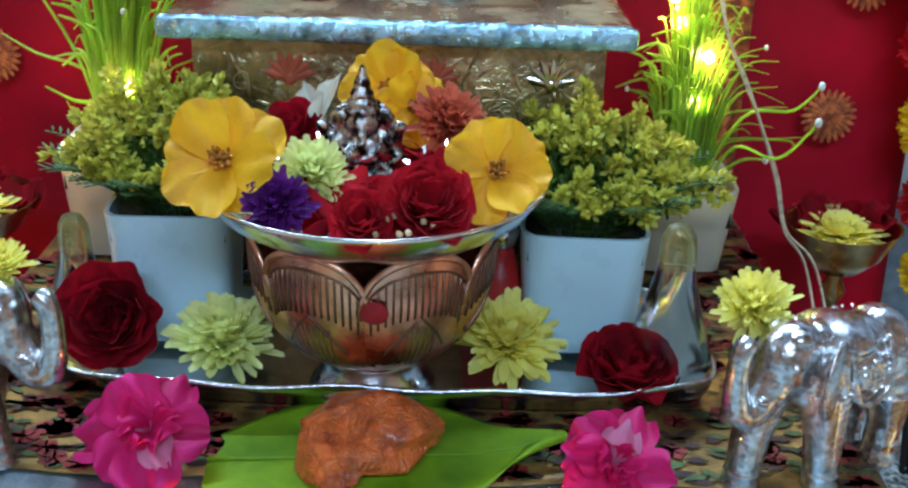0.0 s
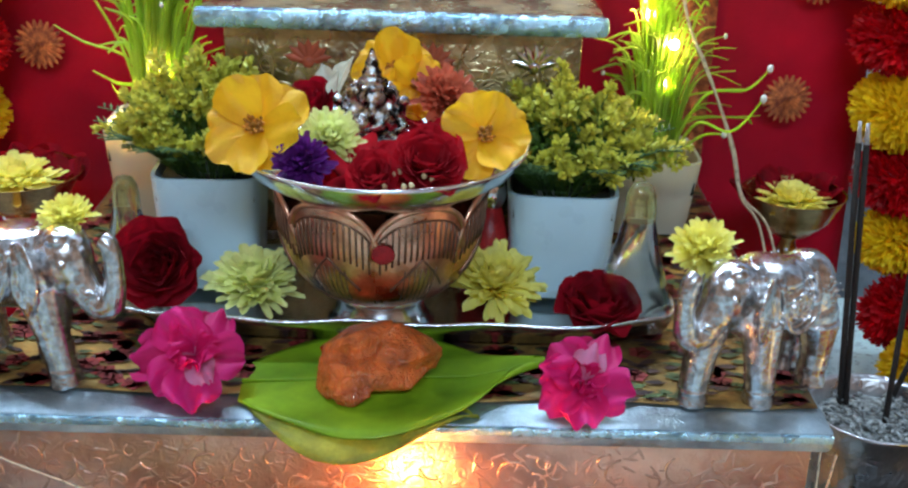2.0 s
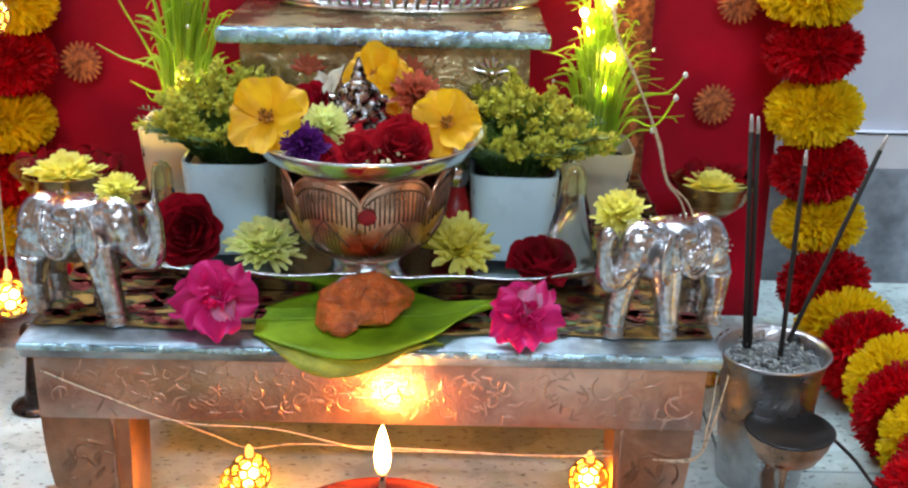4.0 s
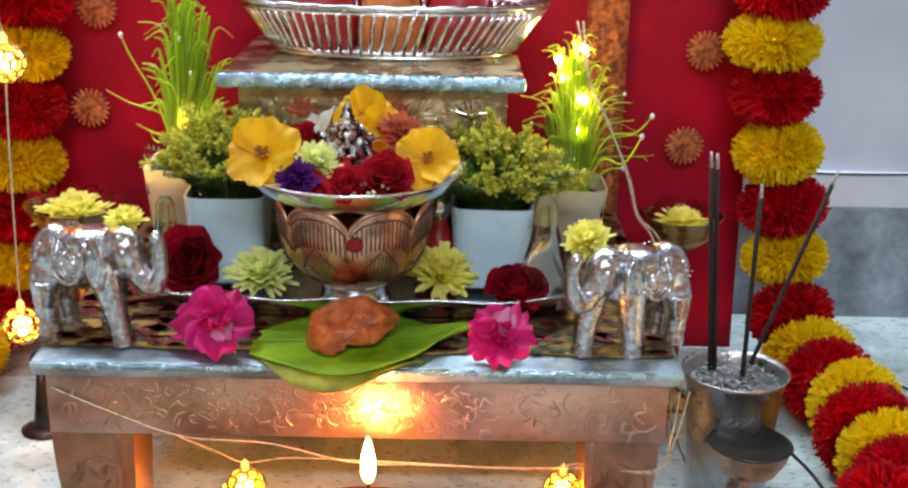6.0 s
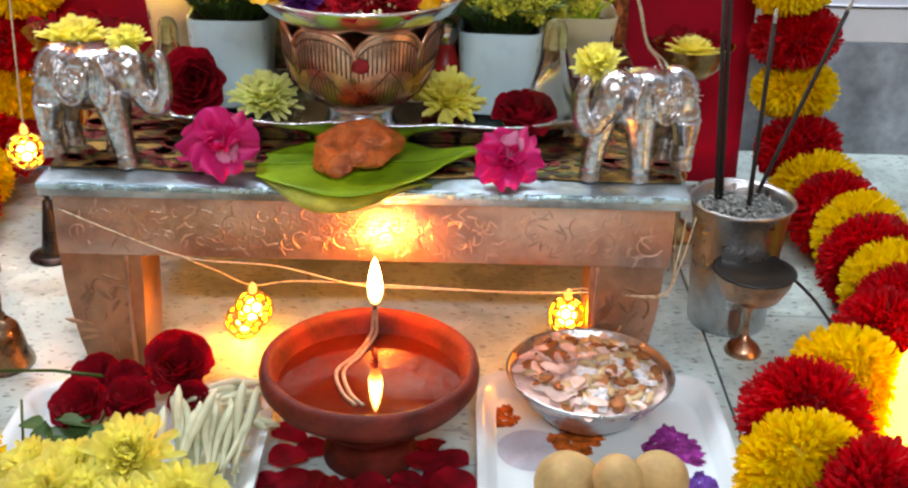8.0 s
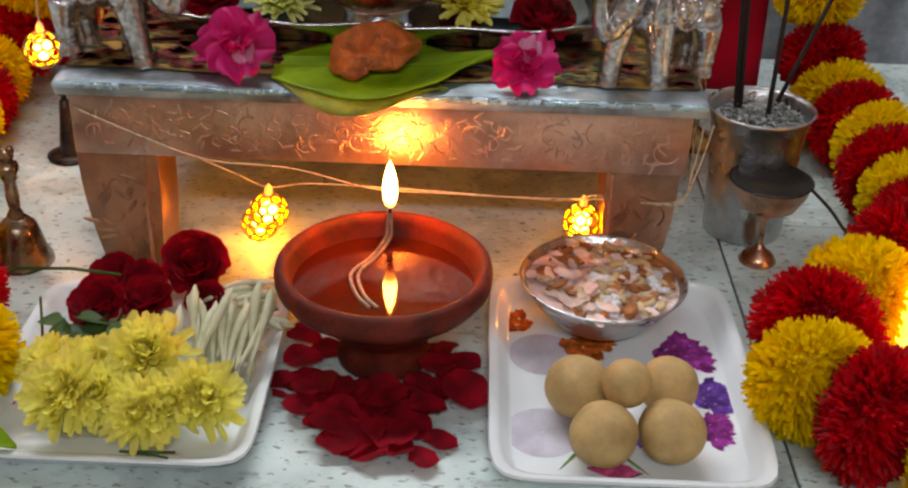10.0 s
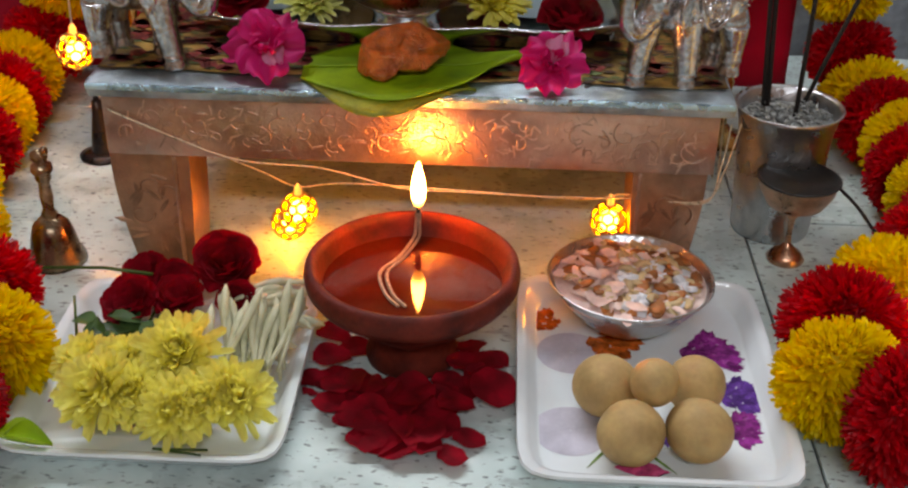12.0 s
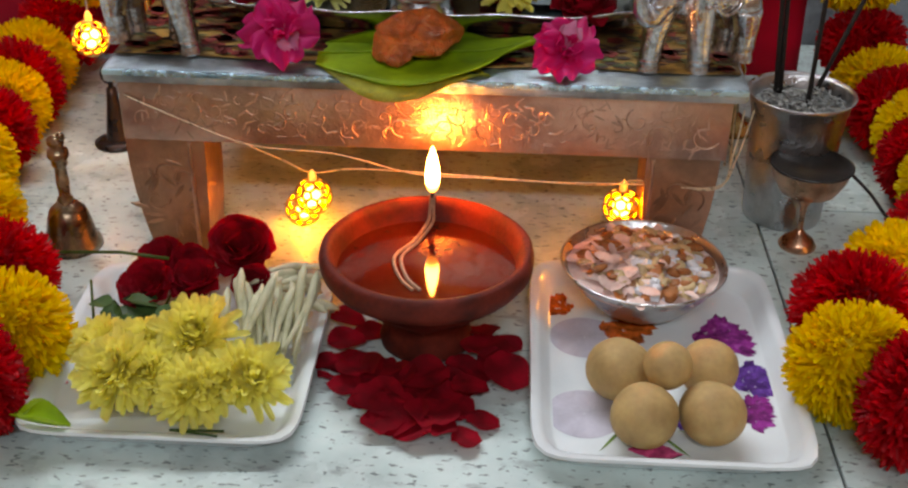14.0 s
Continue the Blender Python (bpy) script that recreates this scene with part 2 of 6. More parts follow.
GOLD_THREAD = material("gold_thread", (0.6, 0.17, 0.05), 0.6, 0.1, 0.4, 220, 0.7, other=(0.38, 0.07, 0.03))
RED_PLASTIC = material("red_idol_dress", (0.5, 0.02, 0.02), 0.4, 0, 0.3, 80, 0.2)
ORANGE_PLASTIC = material("orange_idol_dress", (0.75, 0.2, 0.04), 0.4, 0, 0.3, 80, 0.2)
VERMILION = material("vermilion_dot", (0.3, 0.008, 0.01), 0.8, 0, 0.3, 200, 0.4)
PRINT_PURPLE = material("purple_print", (0.12, 0.04, 0.26), 0.25, 0, 0.5, 140, 0.02, island=0.4)
PRINT_MAGENTA = material("magenta_print", (0.32, 0.03, 0.24), 0.25, 0, 0.5, 140, 0.02, island=0.4)
PRINT_ORANGE = material("orange_print", (0.62, 0.12, 0.02), 0.25, 0, 0.5, 140, 0.02, island=0.4)
PRINT_PINK = material("pink_print", (0.7, 0.08, 0.22), 0.25, 0, 0.4, 140, 0.02, island=0.3)
PRINT_GREEN = material("green_print", (0.15, 0.3, 0.08), 0.25, 0, 0.4, 140, 0.02, island=0.3)
PRINT_GREY = material("grey_lilac_print", (0.58, 0.57, 0.66), 0.2, 0, 0.15, 60, 0.02)


def cloth_red():
    m = material("crimson_silk", (0.46, 0.001, 0.016), 0.6, 0, 0.3, 5, 0.1, other=(0.36, 0.001, 0.014), ior=1.3)
    nt = m.node_tree
    p = nt.nodes["Principled BSDF"]
    w = nt.nodes.new("ShaderNodeTexWave")
    w.inputs["Scale"].default_value, w.inputs["Distortion"].default_value = 500, 0.5
    co = [n for n in nt.nodes if n.type == "TEX_COORD"][0]
    nt.links.new(co.outputs["Object"], w.inputs["Vector"])
    b0 = [n for n in nt.nodes if n.type == "BUMP"][0]
    b = nt.nodes.new("ShaderNodeBump")
    b.inputs["Strength"].default_value, b.inputs["Distance"].default_value = 0.15, 0.0004
    nt.links.new(w.outputs[0], b.inputs["Height"])
    nt.links.new(b0.outputs[0], b.inputs["Normal"])
    nt.links.new(b.outputs[0], p.inputs["Normal"])
    return m


def floor_stone():
    m = material("speckled_pale_floor_stone", (0.58, 0.73, 0.71), 0.28, 0, 0.22, 14, 0.1, other=(0.49, 0.63, 0.62), rvar=0.1)
    nt = m.node_tree
    p = nt.nodes["Principled BSDF"]
    old = p.inputs["Base Color"].links[0].from_socket
    co = [n for n in nt.nodes if n.type == "TEX_COORD"][0]
    last = old
    for sc, lo, hi, c in ((230, 0.60, 0.66, (0.12, 0.15, 0.15)), (70, 0.60, 0.70, (0.32, 0.38, 0.38))):
        n = nt.nodes.new("ShaderNodeTexNoise")
        n.inputs["Scale"].default_value, n.inputs["Detail"].default_value = sc, 3
        st = nt.nodes.new("ShaderNodeMapping")
        st.inputs["Scale"].default_value = (0.7, 1.4, 1)
        nt.links.new(co.outputs["Object"], st.inputs[0])
        nt.links.new(st.outputs[0], n.inputs["Vector"])
        r = nt.nodes.new("ShaderNodeMapRange")
        r.inputs[1].default_value, r.inputs[2].default_value = lo, hi
        r.inputs[4].default_value = 0.8
        nt.links.new(n.outputs[0], r.inputs[0])
        x = nt.nodes.new("ShaderNodeMixRGB")
        x.inputs[2].default_value = rgb(c)
        nt.links.new(r.outputs[0], x.inputs[0])
        nt.links.new(last, x.inputs[1])
        last = x.outputs[0]
    nt.links.new(last, p.inputs["Base Color"])
    return m


GLASS_GOLD = material("gold_tinted_glass", (0.86, 0.8, 0.4), 0.1, 0, 0.2, 60, 0.2, other=(0.6, 0.5, 0.16), trans=0.85, rvar=0.05)
CLOTH = cloth_red()
FLOOR = floor_stone()
GROUT = material("dark_grout", (0.09, 0.1, 0.1), 0.9, 0, 0.3, 100, 0.4)
MAT_CLOTH = material("gold_print_cloth", (0.36, 0.2, 0.05), 0.45, 0.3, 0.35, 60, 0.3, other=(0.16, 0.08, 0.025))
PRINT_DARK = material("dark_brown_cloth_print", (0.06, 0.025, 0.02), 0.6, 0.1, 0.4, 160, 0.2, island=0.3)
PRINT_MAROON = material("maroon_cloth_print", (0.24, 0.025, 0.02), 0.6, 0.1, 0.4, 160, 0.2, island=0.3)
PRINT_OLIVE = material("olive_cloth_print", (0.07, 0.1, 0.03), 0.6, 0.1, 0.4, 160, 0.2, island=0.3)


# ---- building tools ----
class Geo:
    """Gathers vertices and faces of one part."""

    def __init__(self):
        self.v, self.f, self.m = [], [], []

    def add(self, verts, faces, m=None, k=0):
        n = len(self.v)
        self.v.extend((m @ Vector(p)) if m else Vector(p) for p in verts)
        self.f.extend(tuple(i + n for i in q) for q in faces)
        self.m.extend([k] * len(faces))
        return self

    def lathe(self, profile, n=40, m=None, closed=False, squash=1.0, wobble=0.0):
        vs, fs = [], []
        for i in range(n):
            a = 2 * math.pi * i / n
            for r, z in profile:
                k = 1 + wobble * noise.noise(Vector((math.cos(a) * 2, math.sin(a) * 2, z * 60)))
                vs.append((r * k * math.cos(a), r * k * math.sin(a) * squash, z))
        c = len(profile)
        for i in range(n):
            j = (i + 1) % n
            for b in range(c if closed else c - 1):
                d = (b + 1) % c
                fs.append((i * c + b, j * c + b, j * c + d, i * c + d))
        return self.add(vs, fs, m)

    def tube(self, pts, r, n=6, m=None, ends=True, flat=1.0):
        pts = [Vector(p) for p in pts]
        rs = r if isinstance(r, (list, tuple)) else [r] * len(pts)
        vs, fs, up = [], [], None
        for i, p in enumerate(pts):
            d = (pts[min(i + 1, len(pts) - 1)] - pts[max(i - 1, 0)]).normalized()
            if up is None:
                up = d.orthogonal().normalized()
            up = (up - d * up.dot(d))
            up = up.normalized() if up.length > 1e-6 else d.orthogonal().normalized()
            s = d.cross(up)
            for k in range(n):
                a = 2 * math.pi * k / n
                vs.append(p + rs[i] * (math.cos(a) * up + flat * math.sin(a) * s))
        for i in range(len(pts) - 1):
            for k in range(n):
                l = (k + 1) % n
                fs.append((i * n + k, i * n + l, (i + 1) * n + l, (i + 1) * n + k))
        if ends:
            fs.append(tuple(range(n))[::-1])
            fs.append(tuple((len(pts) - 1) * n + k for k in range(n)))
        return self.add(vs, fs, m)

    def ball(self, c, r, nu=14, nv=9, m=None, rough=0.0, freq=60.0, seed=0.0):
        r = r if isinstance(r, (list, tuple)) else (r, r, r)
        vs, fs = [(0, 0, 1)], []
        for j in range(1, nv):
            t = math.pi * j / nv
            for i in range(nu):
                a = 2 * math.pi * i / nu
                vs.append((math.sin(t) * math.cos(a), math.sin(t) * math.sin(a), math.cos(t)))
        vs.append((0, 0, -1))
        for i in range(nu):
            k = (i + 1) % nu
            fs.append((0, 1 + i, 1 + k))
            for j in range(nv - 2):
                fs.append((1 + j * nu + i, 1 + (j + 1) * nu + i, 1 + (j + 1) * nu + k, 1 + j * nu + k))
            fs.append((1 + (nv - 2) * nu + i, len(vs) - 1, 1 + (nv - 2) * nu + k))
        out = []
        for p in vs:
            q = Vector((p[0] * r[0], p[1] * r[1], p[2] * r[2]))
            if rough:
                q *= 1 + rough * noise.noise(q * freq + Vector((seed, seed, 0)))
            out.append(q + Vector(c))
        return self.add(out, fs, m)

    def box(self, lo, hi, bev=0.0, m=None):
        b = bmesh.new()
        bmesh.ops.create_cube(b, size=1)
        for v in b.verts:
            v.co = Vector([(lo[i] + hi[i]) / 2 + v.co[i] * (hi[i] - lo[i]) for i in range(3)])
        if bev:
            bmesh.ops.bevel(b, geom=b.edges[:], offset=bev, segments=2, profile=0.5, affect="EDGES")
        b.verts.index_update()
        self.add([v.co.copy() for v in b.verts], [tuple(v.index for v in q.verts) for q in b.faces], m)
        b.free()
        return self

    def petal(self, length, width, elev=0.0, curl=0.0, cup=0.0, m=None, nu=2, nv=4, peak=0.6, tip=0.35, wave=0.0, ph=0.0, base=0.12, point=0.12):
        """A petal from the origin along +y: elev and curl in degrees, cup lifts its sides, tip is its breadth at the end."""
        vs, fs, y, z = [], [], 0.0, 0.0
        for j in range(nv + 1):
            v = j / nv
            if j:
                a = radians(elev + curl * (v - 0.5 / nv))
                y, z = y + length / nv * math.cos(a), z + length / nv * math.sin(a)
            w = base + (1 - base) * math.sin(math.pi / 2 * min(1, v / peak)) if v < peak else tip + (1 - tip) * math.cos(math.pi / 2 * (v - peak) / (1 - peak))
            a = radians(elev + curl * v)
            for i in range(-nu, nu + 1):
                u = i / nu
                h = cup * width * 0.5 * w * u * u + wave * width * v * math.sin(ph + 5 * u + 3 * v)
                back = -point * length * u * u * (v ** 4)
                vs.append((u * width / 2 * w, y + back * math.cos(a) - h * math.sin(a), z + back * math.sin(a) + h * math.cos(a)))
        c = 2 * nu + 1
        for j in range(nv):
            for i in range(2 * nu):
                fs.append((j * c + i, j * c + i + 1, (j + 1) * c + i + 1, (j + 1) * c + i))
        return self.add(vs, fs, m)

    def mesh(self, name, mats, smooth=True):
        me = bpy.data.meshes.new(name)
        me.from_pydata([tuple(p) for p in self.v], [], self.f)
        for mt in (mats if isinstance(mats, (list, tuple)) else [mats]):
            me.materials.append(mt)
        if any(self.m):
            me.polygons.foreach_set("material_index", self.m)
        me.polygons.foreach_set("use_smooth", [smooth] * len(self.f))
        me.update()
        return me


def spin(deg, axis="Z"):
    return Matrix.Rotation(radians(deg), 4, axis)


def put(x, y, z):
    return Matrix.Translation((x, y, z))


def thing(name, m, label, category, group="", kind=""):
    ob = new(name)
    ob.matrix_world = m
    ob.empty_display_size = 0.01
    return tagged(ob, label, category, group, kind)


def part(name, geo, mat, parent, label="", smooth=True, m=None, sharp=None, kind=""):
    me = geo if isinstance(geo, bpy.types.Mesh) else geo.mesh(name, mat, smooth)
    ob = new(name, me)
    ob.parent = parent
    if m is not None:
        ob.matrix_basis = m
    if label:
        ob["label"] = label
    if kind:
        ob["kind"] = kind
    if sharp:
        for poly in me.polygons:
            poly.use_smooth = True
        me.set_sharp_from_angle(angle=radians(sharp))
    return ob


def solo(name, geo, mat, m, label, category, group="", kind="", smooth=True, sharp=None):
    me = geo if isinstance(geo, bpy.types.Mesh) else geo.mesh(name, mat, smooth)
    ob = new(name, me)
    ob.matrix_world = m
    if sharp:
        me.set_sharp_from_angle(angle=radians(sharp))
    return tagged(ob, label, category, group, kind)


def rnd(a, b):
    return random.uniform(a, b)


def spline(pts, n=8):
    """A smooth line through points."""
    pts = [Vector(p) for p in pts]
    out = []
    for i in range(len(pts) - 1):
        a, b, c, d = pts[max(i - 1, 0)], pts[i], pts[i + 1], pts[min(i + 2, len(pts) - 1)]
        for k in range(n):
            t = k / n
            out.append(0.5 * (2 * b + (c - a) * t + (2 * a - 5 * b + 4 * c - d) * t * t + (3 * b - a - 3 * c + d) * t ** 3))
    return out + [pts[-1]]


# ---- setting ----
def slab(name, lo, hi, mat, label, category):
    return solo(name, Geo().box(lo, hi), mat, put(0, 0, 0), label, category, kind="structure", smooth=False)


slab("wall_north", (-1.6, 0.855, 0), (1.7, 1.0, 2.6), WALL_PAINT, "pale blue-grey painted wall behind the altar", "wall")
# These three walls are unseen; their peach acts as a warm reflector.
slab("wall_south", (-1.6, -1.85, 0), (1.7, -1.7, 2.6), WARM_WALL, "unseen wall closing the room, peach added to warm the silver's reflections", "wall")
slab("wall_east", (1.6, -1.7, 0), (1.75, 0.855, 2.6), WARM_WALL, "unseen side wall of the room, peach added to warm the silver's reflections", "wall")
slab("wall_west", (-1.65, -1.7, 0), (-1.5, 0.855, 2.6), WARM_WALL, "unseen side wall of the room, peach added to warm the silver's reflections", "wall")
slab("ceiling", (-1.65, -1.85, 2.6), (1.75, 1.0, 2.7), CEIL, "plain white ceiling", "ceiling")
slab("baseboard", (-1.5, 0.843, 0), (1.6, 0.855, 0.106), SKIRT, "grey stone skirting along the wall", "baseboard")
slab("trim", (-1.5, 0.845, 0.1065), (1.6, 0.855, 0.138), WHITE_BAND, "white marble band above the stone skirting", "trim")

floor = slab("floor", (-1.65, -1.85, -0.06), (1.75, 1.0, -0.0025), GROUT, "pale speckled stone tiled floor with dark joints", "floor")
TILE, JX = 0.6, 0.2175
for i in range(-3, 3):
    for j in range(-4, 2):
        x0, y0 = max(JX + i * TILE, -1.65), (0.5225 if i >= 0 else 0.675) + (j - 1) * TILE
        x1, y1 = min(JX + (i + 1) * TILE, 1.75), min(y0 + TILE, 1.0)
        if y0 > 0.99 or x0 > 1.7:
            continue
        g = Geo().box((0.0008, 0.0008, -0.012), (x1 - x0 - 0.0008, y1 - y0 - 0.0008, 0), 0.0006)
        part("tile", g, FLOOR, floor, m=put(x0, y0, 0), smooth=False)

# crimson silk backdrop with folds, from the floor up
g = Geo()
nx, nz = 120, 24
for j in range(nz + 1):
    for i in range(nx + 1):
        u, v = i / nx, j / nz
        x, z = -0.62 + u * 0.905, 0.002 + v * 0.75
        y = 0.772 - 0.012 * (1 - v) ** 2 + 0.006 * math.sin(u * 34 + 1.2 * math.sin(3 * v)) * (0.5 + 0.5 * math.sin(u * 11)) + 0.003 * noise.noise(Vector((u * 14, v * 5, 0)))
        g.v.append(Vector((x + 0.008 * (1 - v), y, z)))
for j in range(nz):
    for i in range(nx):
        a = j * (nx + 1) + i
        g.f.append((a, a + 1, a + nx + 2, a + nx + 1))
        g.m.append(0)
cloth = thing("backdrop_cloth", put(0, 0, 0), "crimson silk cloth with gold flower motifs hung behind the altar", "cloth")
sheet = part("silk_sheet", g, CLOTH, cloth)
sheet.modifiers.new("thick", "SOLIDIFY").thickness = 0.0012


def motif(x, z, r, petals=22):
    m, n = Geo(), petals * 6
    rings = ((0.02, 0.0016), (0.16, 0.0014), (0.2, 0.0006), (0.5, 0.0013), (0.56, 0.0005), (0.8, 0.0011), (1.0, 0.0002))
    for k in range(n):
        a = 2 * math.pi * k / n
        c = abs(math.cos(petals * a / 2))
        for f, h in rings:
            q = r * f * (1 - 0.3 * (1 - c) * f ** 3)
            m.v.append(Vector((q * math.cos(a), q * math.sin(a), h * (0.55 + 0.45 * c))))
    w = len(rings)
    for k in range(n):
        for i in range(w - 1):
            m.f.append((k * w + i, k * w + i + 1, (k + 1) % n * w + i + 1, (k + 1) % n * w + i))
            m.m.append(0)
    part("motif", m, GOLD_THREAD, cloth, "gold thread flower motif", m=put(x, 0.7505, z) @ spin(90, "X"))


for x, z in ((0.237, 0.184), (0.248, 0.262), (-0.247, 0.206), (-0.236, 0.286), (-0.3, 0.36), (0.2, 0.34), (0.262, 0.345), (-0.41, 0.25), (-0.42, 0.15), (-0.2, 0.37)):
    motif(x, z, 0.0165)
# woven gold border band
b = Geo()
for i in range(40):
    z0 = 0.13 + i * 0.0155
    for k in range(3):
        b.petal(0.015, 0.008, 0, 0, 0.2, put(0.158 + 0.009 * k, 0.7485, z0) @ spin(90, "X") @ spin(rnd(-25, 25)), nv=2)
b.box((0.152, 0.7492, 0.0), (0.185, 0.7502, 0.75))
part("border", b, GOLD_THREAD, cloth, "woven gold border")


# ---- the low silver table ----
def scroll(g, c, r, turns, start, hand, thick, right, up, out):
    """One embossed spiral tendril on a plane."""
    pts = []
    for k in range(22):
        t = k / 21
        a = start + hand * turns * 2 * math.pi * t
        q = r * (1 - 0.82 * t)
        pts.append(Vector(c) + Vector(right) * (q * math.cos(a)) + Vector(up) * (q * math.sin(a)) + Vector(out) * 0.0001)
    g.tube(pts, [thick * (1 - 0.5 * i / 21) for i in range(22)], 5)


def embossing(width, height, step, thick, seed):
    """A band of scrolls and leaves in the x-z plane, facing -y."""
    rs = random.Random(seed)
    g = Geo()
    n = int(width / step)
    for i in range(n):
        x = -width / 2 + (i + 0.5) * width / n
        s = 1 if i % 2 else -1
        scroll(g, (x + rs.uniform(-0.25, 0.25) * step, 0, s * height * rs.uniform(0, 0.2)), height * rs.uniform(0.12, 0.28), rs.uniform(0.35, 1.0), rs.uniform(0, 6), s, thick, (1, 0, 0), (0, 0, 1), (0, -1, 0))
        scroll(g, (x + step * 0.45, 0, -s * height * 0.22), height * rs.uniform(0.08, 0.18), rs.uniform(0.3, 0.9), rs.uniform(0, 6), -s, thick * 0.8, (1, 0, 0), (0, 0, 1), (0, -1, 0))
        for k in range(8):
            g.petal(height * 0.2, height * 0.07, 0, 0, -0.4, put(x + rs.uniform(-0.5, 0.5) * step, -0.0002, rs.uniform(-0.4, 0.4) * height) @ spin(90, "X") @ spin(rs.uniform(0, 360)), nv=3)
    return g


TOP = 0.128
table = thing("low_table", put(0, 0, 0), "low silver-foiled wooden altar table with embossed apron", "table")
part("tabletop", Geo().box((-0.195, 0.428, TOP - 0.0105), (0.184, 0.752, TOP), 0.003), SILVER_TOP, table, "worn silver-grey top", sharp=40)
part("edge_strip", Geo().box((-0.194, 0.4258, TOP - 0.0045), (0.183, 0.4285, TOP - 0.0008), 0.001), SILVER_EDGE, table, "bright stamped edge", sharp=40)
part("apron", Geo().box((-0.188, 0.433, 0.079), (0.1765, 0.445, 0.1175), 0.001), SILVER, table, sharp=40)
part("side_apron", Geo().box((-0.188, 0.4452, 0.079), (-0.176, 0.735, 0.1175), 0.001), SILVER, table, sharp=40)
part("side_apron", Geo().box((0.1645, 0.4452, 0.079), (0.1765, 0.735, 0.1175), 0.001), SILVER, table, sharp=40)
part("apron", Geo().box((-0.188, 0.7352, 0.079), (0.1765, 0.747, 0.1175), 0.001), SILVER, table, sharp=40)
part("embossing", embossing(0.345, 0.036, 0.0125, 0.0006, 3), SILVER, table, "embossed vine scrolls", kind="stuff", m=put(-0.006, 0.433, 0.0985))


def leg(x0, x1, y0, y1, inward):
    g = Geo()
    rings = []
    for k in range(9):
        t = k / 8
        z = 0.0788 * (1 - t)
        c = 0.009 * t * t
        a, b = (x0 + c * 1.25, x1 - c * 0.35) if inward > 0 else (x0 + c * 0.35, x1 - c * 1.25)
        rings.append([(a, y0, z), (b, y0, z), (b, y1, z), (a, y1, z)])
    vs = [p for r in rings for p in r]
    fs = [(k * 4 + i, k * 4 + (i + 1) % 4, k * 4 + 4 + (i + 1) % 4, k * 4 + 4 + i) for k in range(8) for i in range(4)]
    return g.add(vs, fs + [(3, 2, 1, 0), (32, 33, 34, 35)])


for x0, x1, s in ((-0.188, -0.1395, 1), (0.1295, 0.1735, -1)):
    for y0 in (0.435, 0.70):
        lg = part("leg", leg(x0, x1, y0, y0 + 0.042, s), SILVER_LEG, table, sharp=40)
        if y0 < 0.5:
            e = embossing(0.036, 0.06, 0.014, 0.0008, 9)
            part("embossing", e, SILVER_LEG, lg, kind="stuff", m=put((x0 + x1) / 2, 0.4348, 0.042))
            part("corner_strip", Geo().box((-0.0012, -0.0012, 0.001), (0.0012, 0.0006, 0.078), 0.0005), SILVER, lg, m=put(x1 - 0.009 if s > 0 else x0 + 0.004, 0.4348, 0))

# printed cloth on the table
mat_cloth = thing("table_cloth", put(0, 0, TOP + 0.0002), "gold cloth printed with dark leaves and maroon flowers on the table", "cloth")
g = Geo()
nx, ny = 60, 40
for j in range(ny + 1):
    for i in range(nx + 1):
        u, v = i / nx, j / ny
        x, y = -0.192 + 0.373 * u, 0.4465 + 0.30 * v + 0.002 * math.sin(u * 19) * (1 - v)
        g.v.append(Vector((x, y, 0.0006 + 0.0006 * noise.noise(Vector((x * 40, y * 40, 0))) + 0.0008)))
for j in range(ny):
    for i in range(nx):
        a = j * (nx + 1) + i
        g.f.append((a, a + 1, a + nx + 2, a + nx + 1))
        g.m.append(0)
sh = part("cloth_sheet", g, MAT_CLOTH, mat_cloth)
sh.modifiers.new("thick", "SOLIDIFY").thickness = 0.0006
rs = random.Random(5)
pr = {"d": Geo(), "m": Geo(), "o": Geo()}
for k in range(2600):
    x, y = rs.uniform(-0.189, 0.178), rs.uniform(0.449, 0.735)
    kind = rs.choice("ddddooomm")
    m = put(x, y, 0.0024) @ spin(rs.choice((80, 100, -85, -100)) + rs.uniform(-25, 25))
    if kind == "m":
        for q in range(5):
            pr["m"].petal(0.006, 0.006, 0, 0, 0, m @ spin(q * 72), nv=3)
    else:
        pr[kind].petal(rs.uniform(0.007, 0.014), rs.uniform(0.0028, 0.005), 0, 0, 0, m, nv=3, tip=0.1)
for k, mt in (("d", PRINT_DARK), ("m", PRINT_MAROON), ("o", PRINT_OLIVE)):
    part("leaf_print", pr[k], mt, mat_cloth, kind="stuff")

# ---- the upper silver stool ----
BRASSY = relief(material("aged_silver_gilt", (0.6, 0.5, 0.28), 0.27, 0.95, 0.3, 40, 0.2, other=(0.36, 0.29, 0.17)), 200, 0.4, kind="noise")
stool = thing("upper_stool", put(0, 0, 0), "small silver stool with embossed lotus panel standing on the table", "stool")
part("seat", Geo().box((-0.1095, 0.584, 0.2595), (0.0945, 0.748, 0.2672), 0.002), BRASSY, stool, sharp=40)
part("edge_strip", Geo().box((-0.1105, 0.577, 0.2586), (0.0955, 0.5855, 0.2688), 0.0032), SILVER_EDGE, stool, "bright stamped edge", sharp=40)
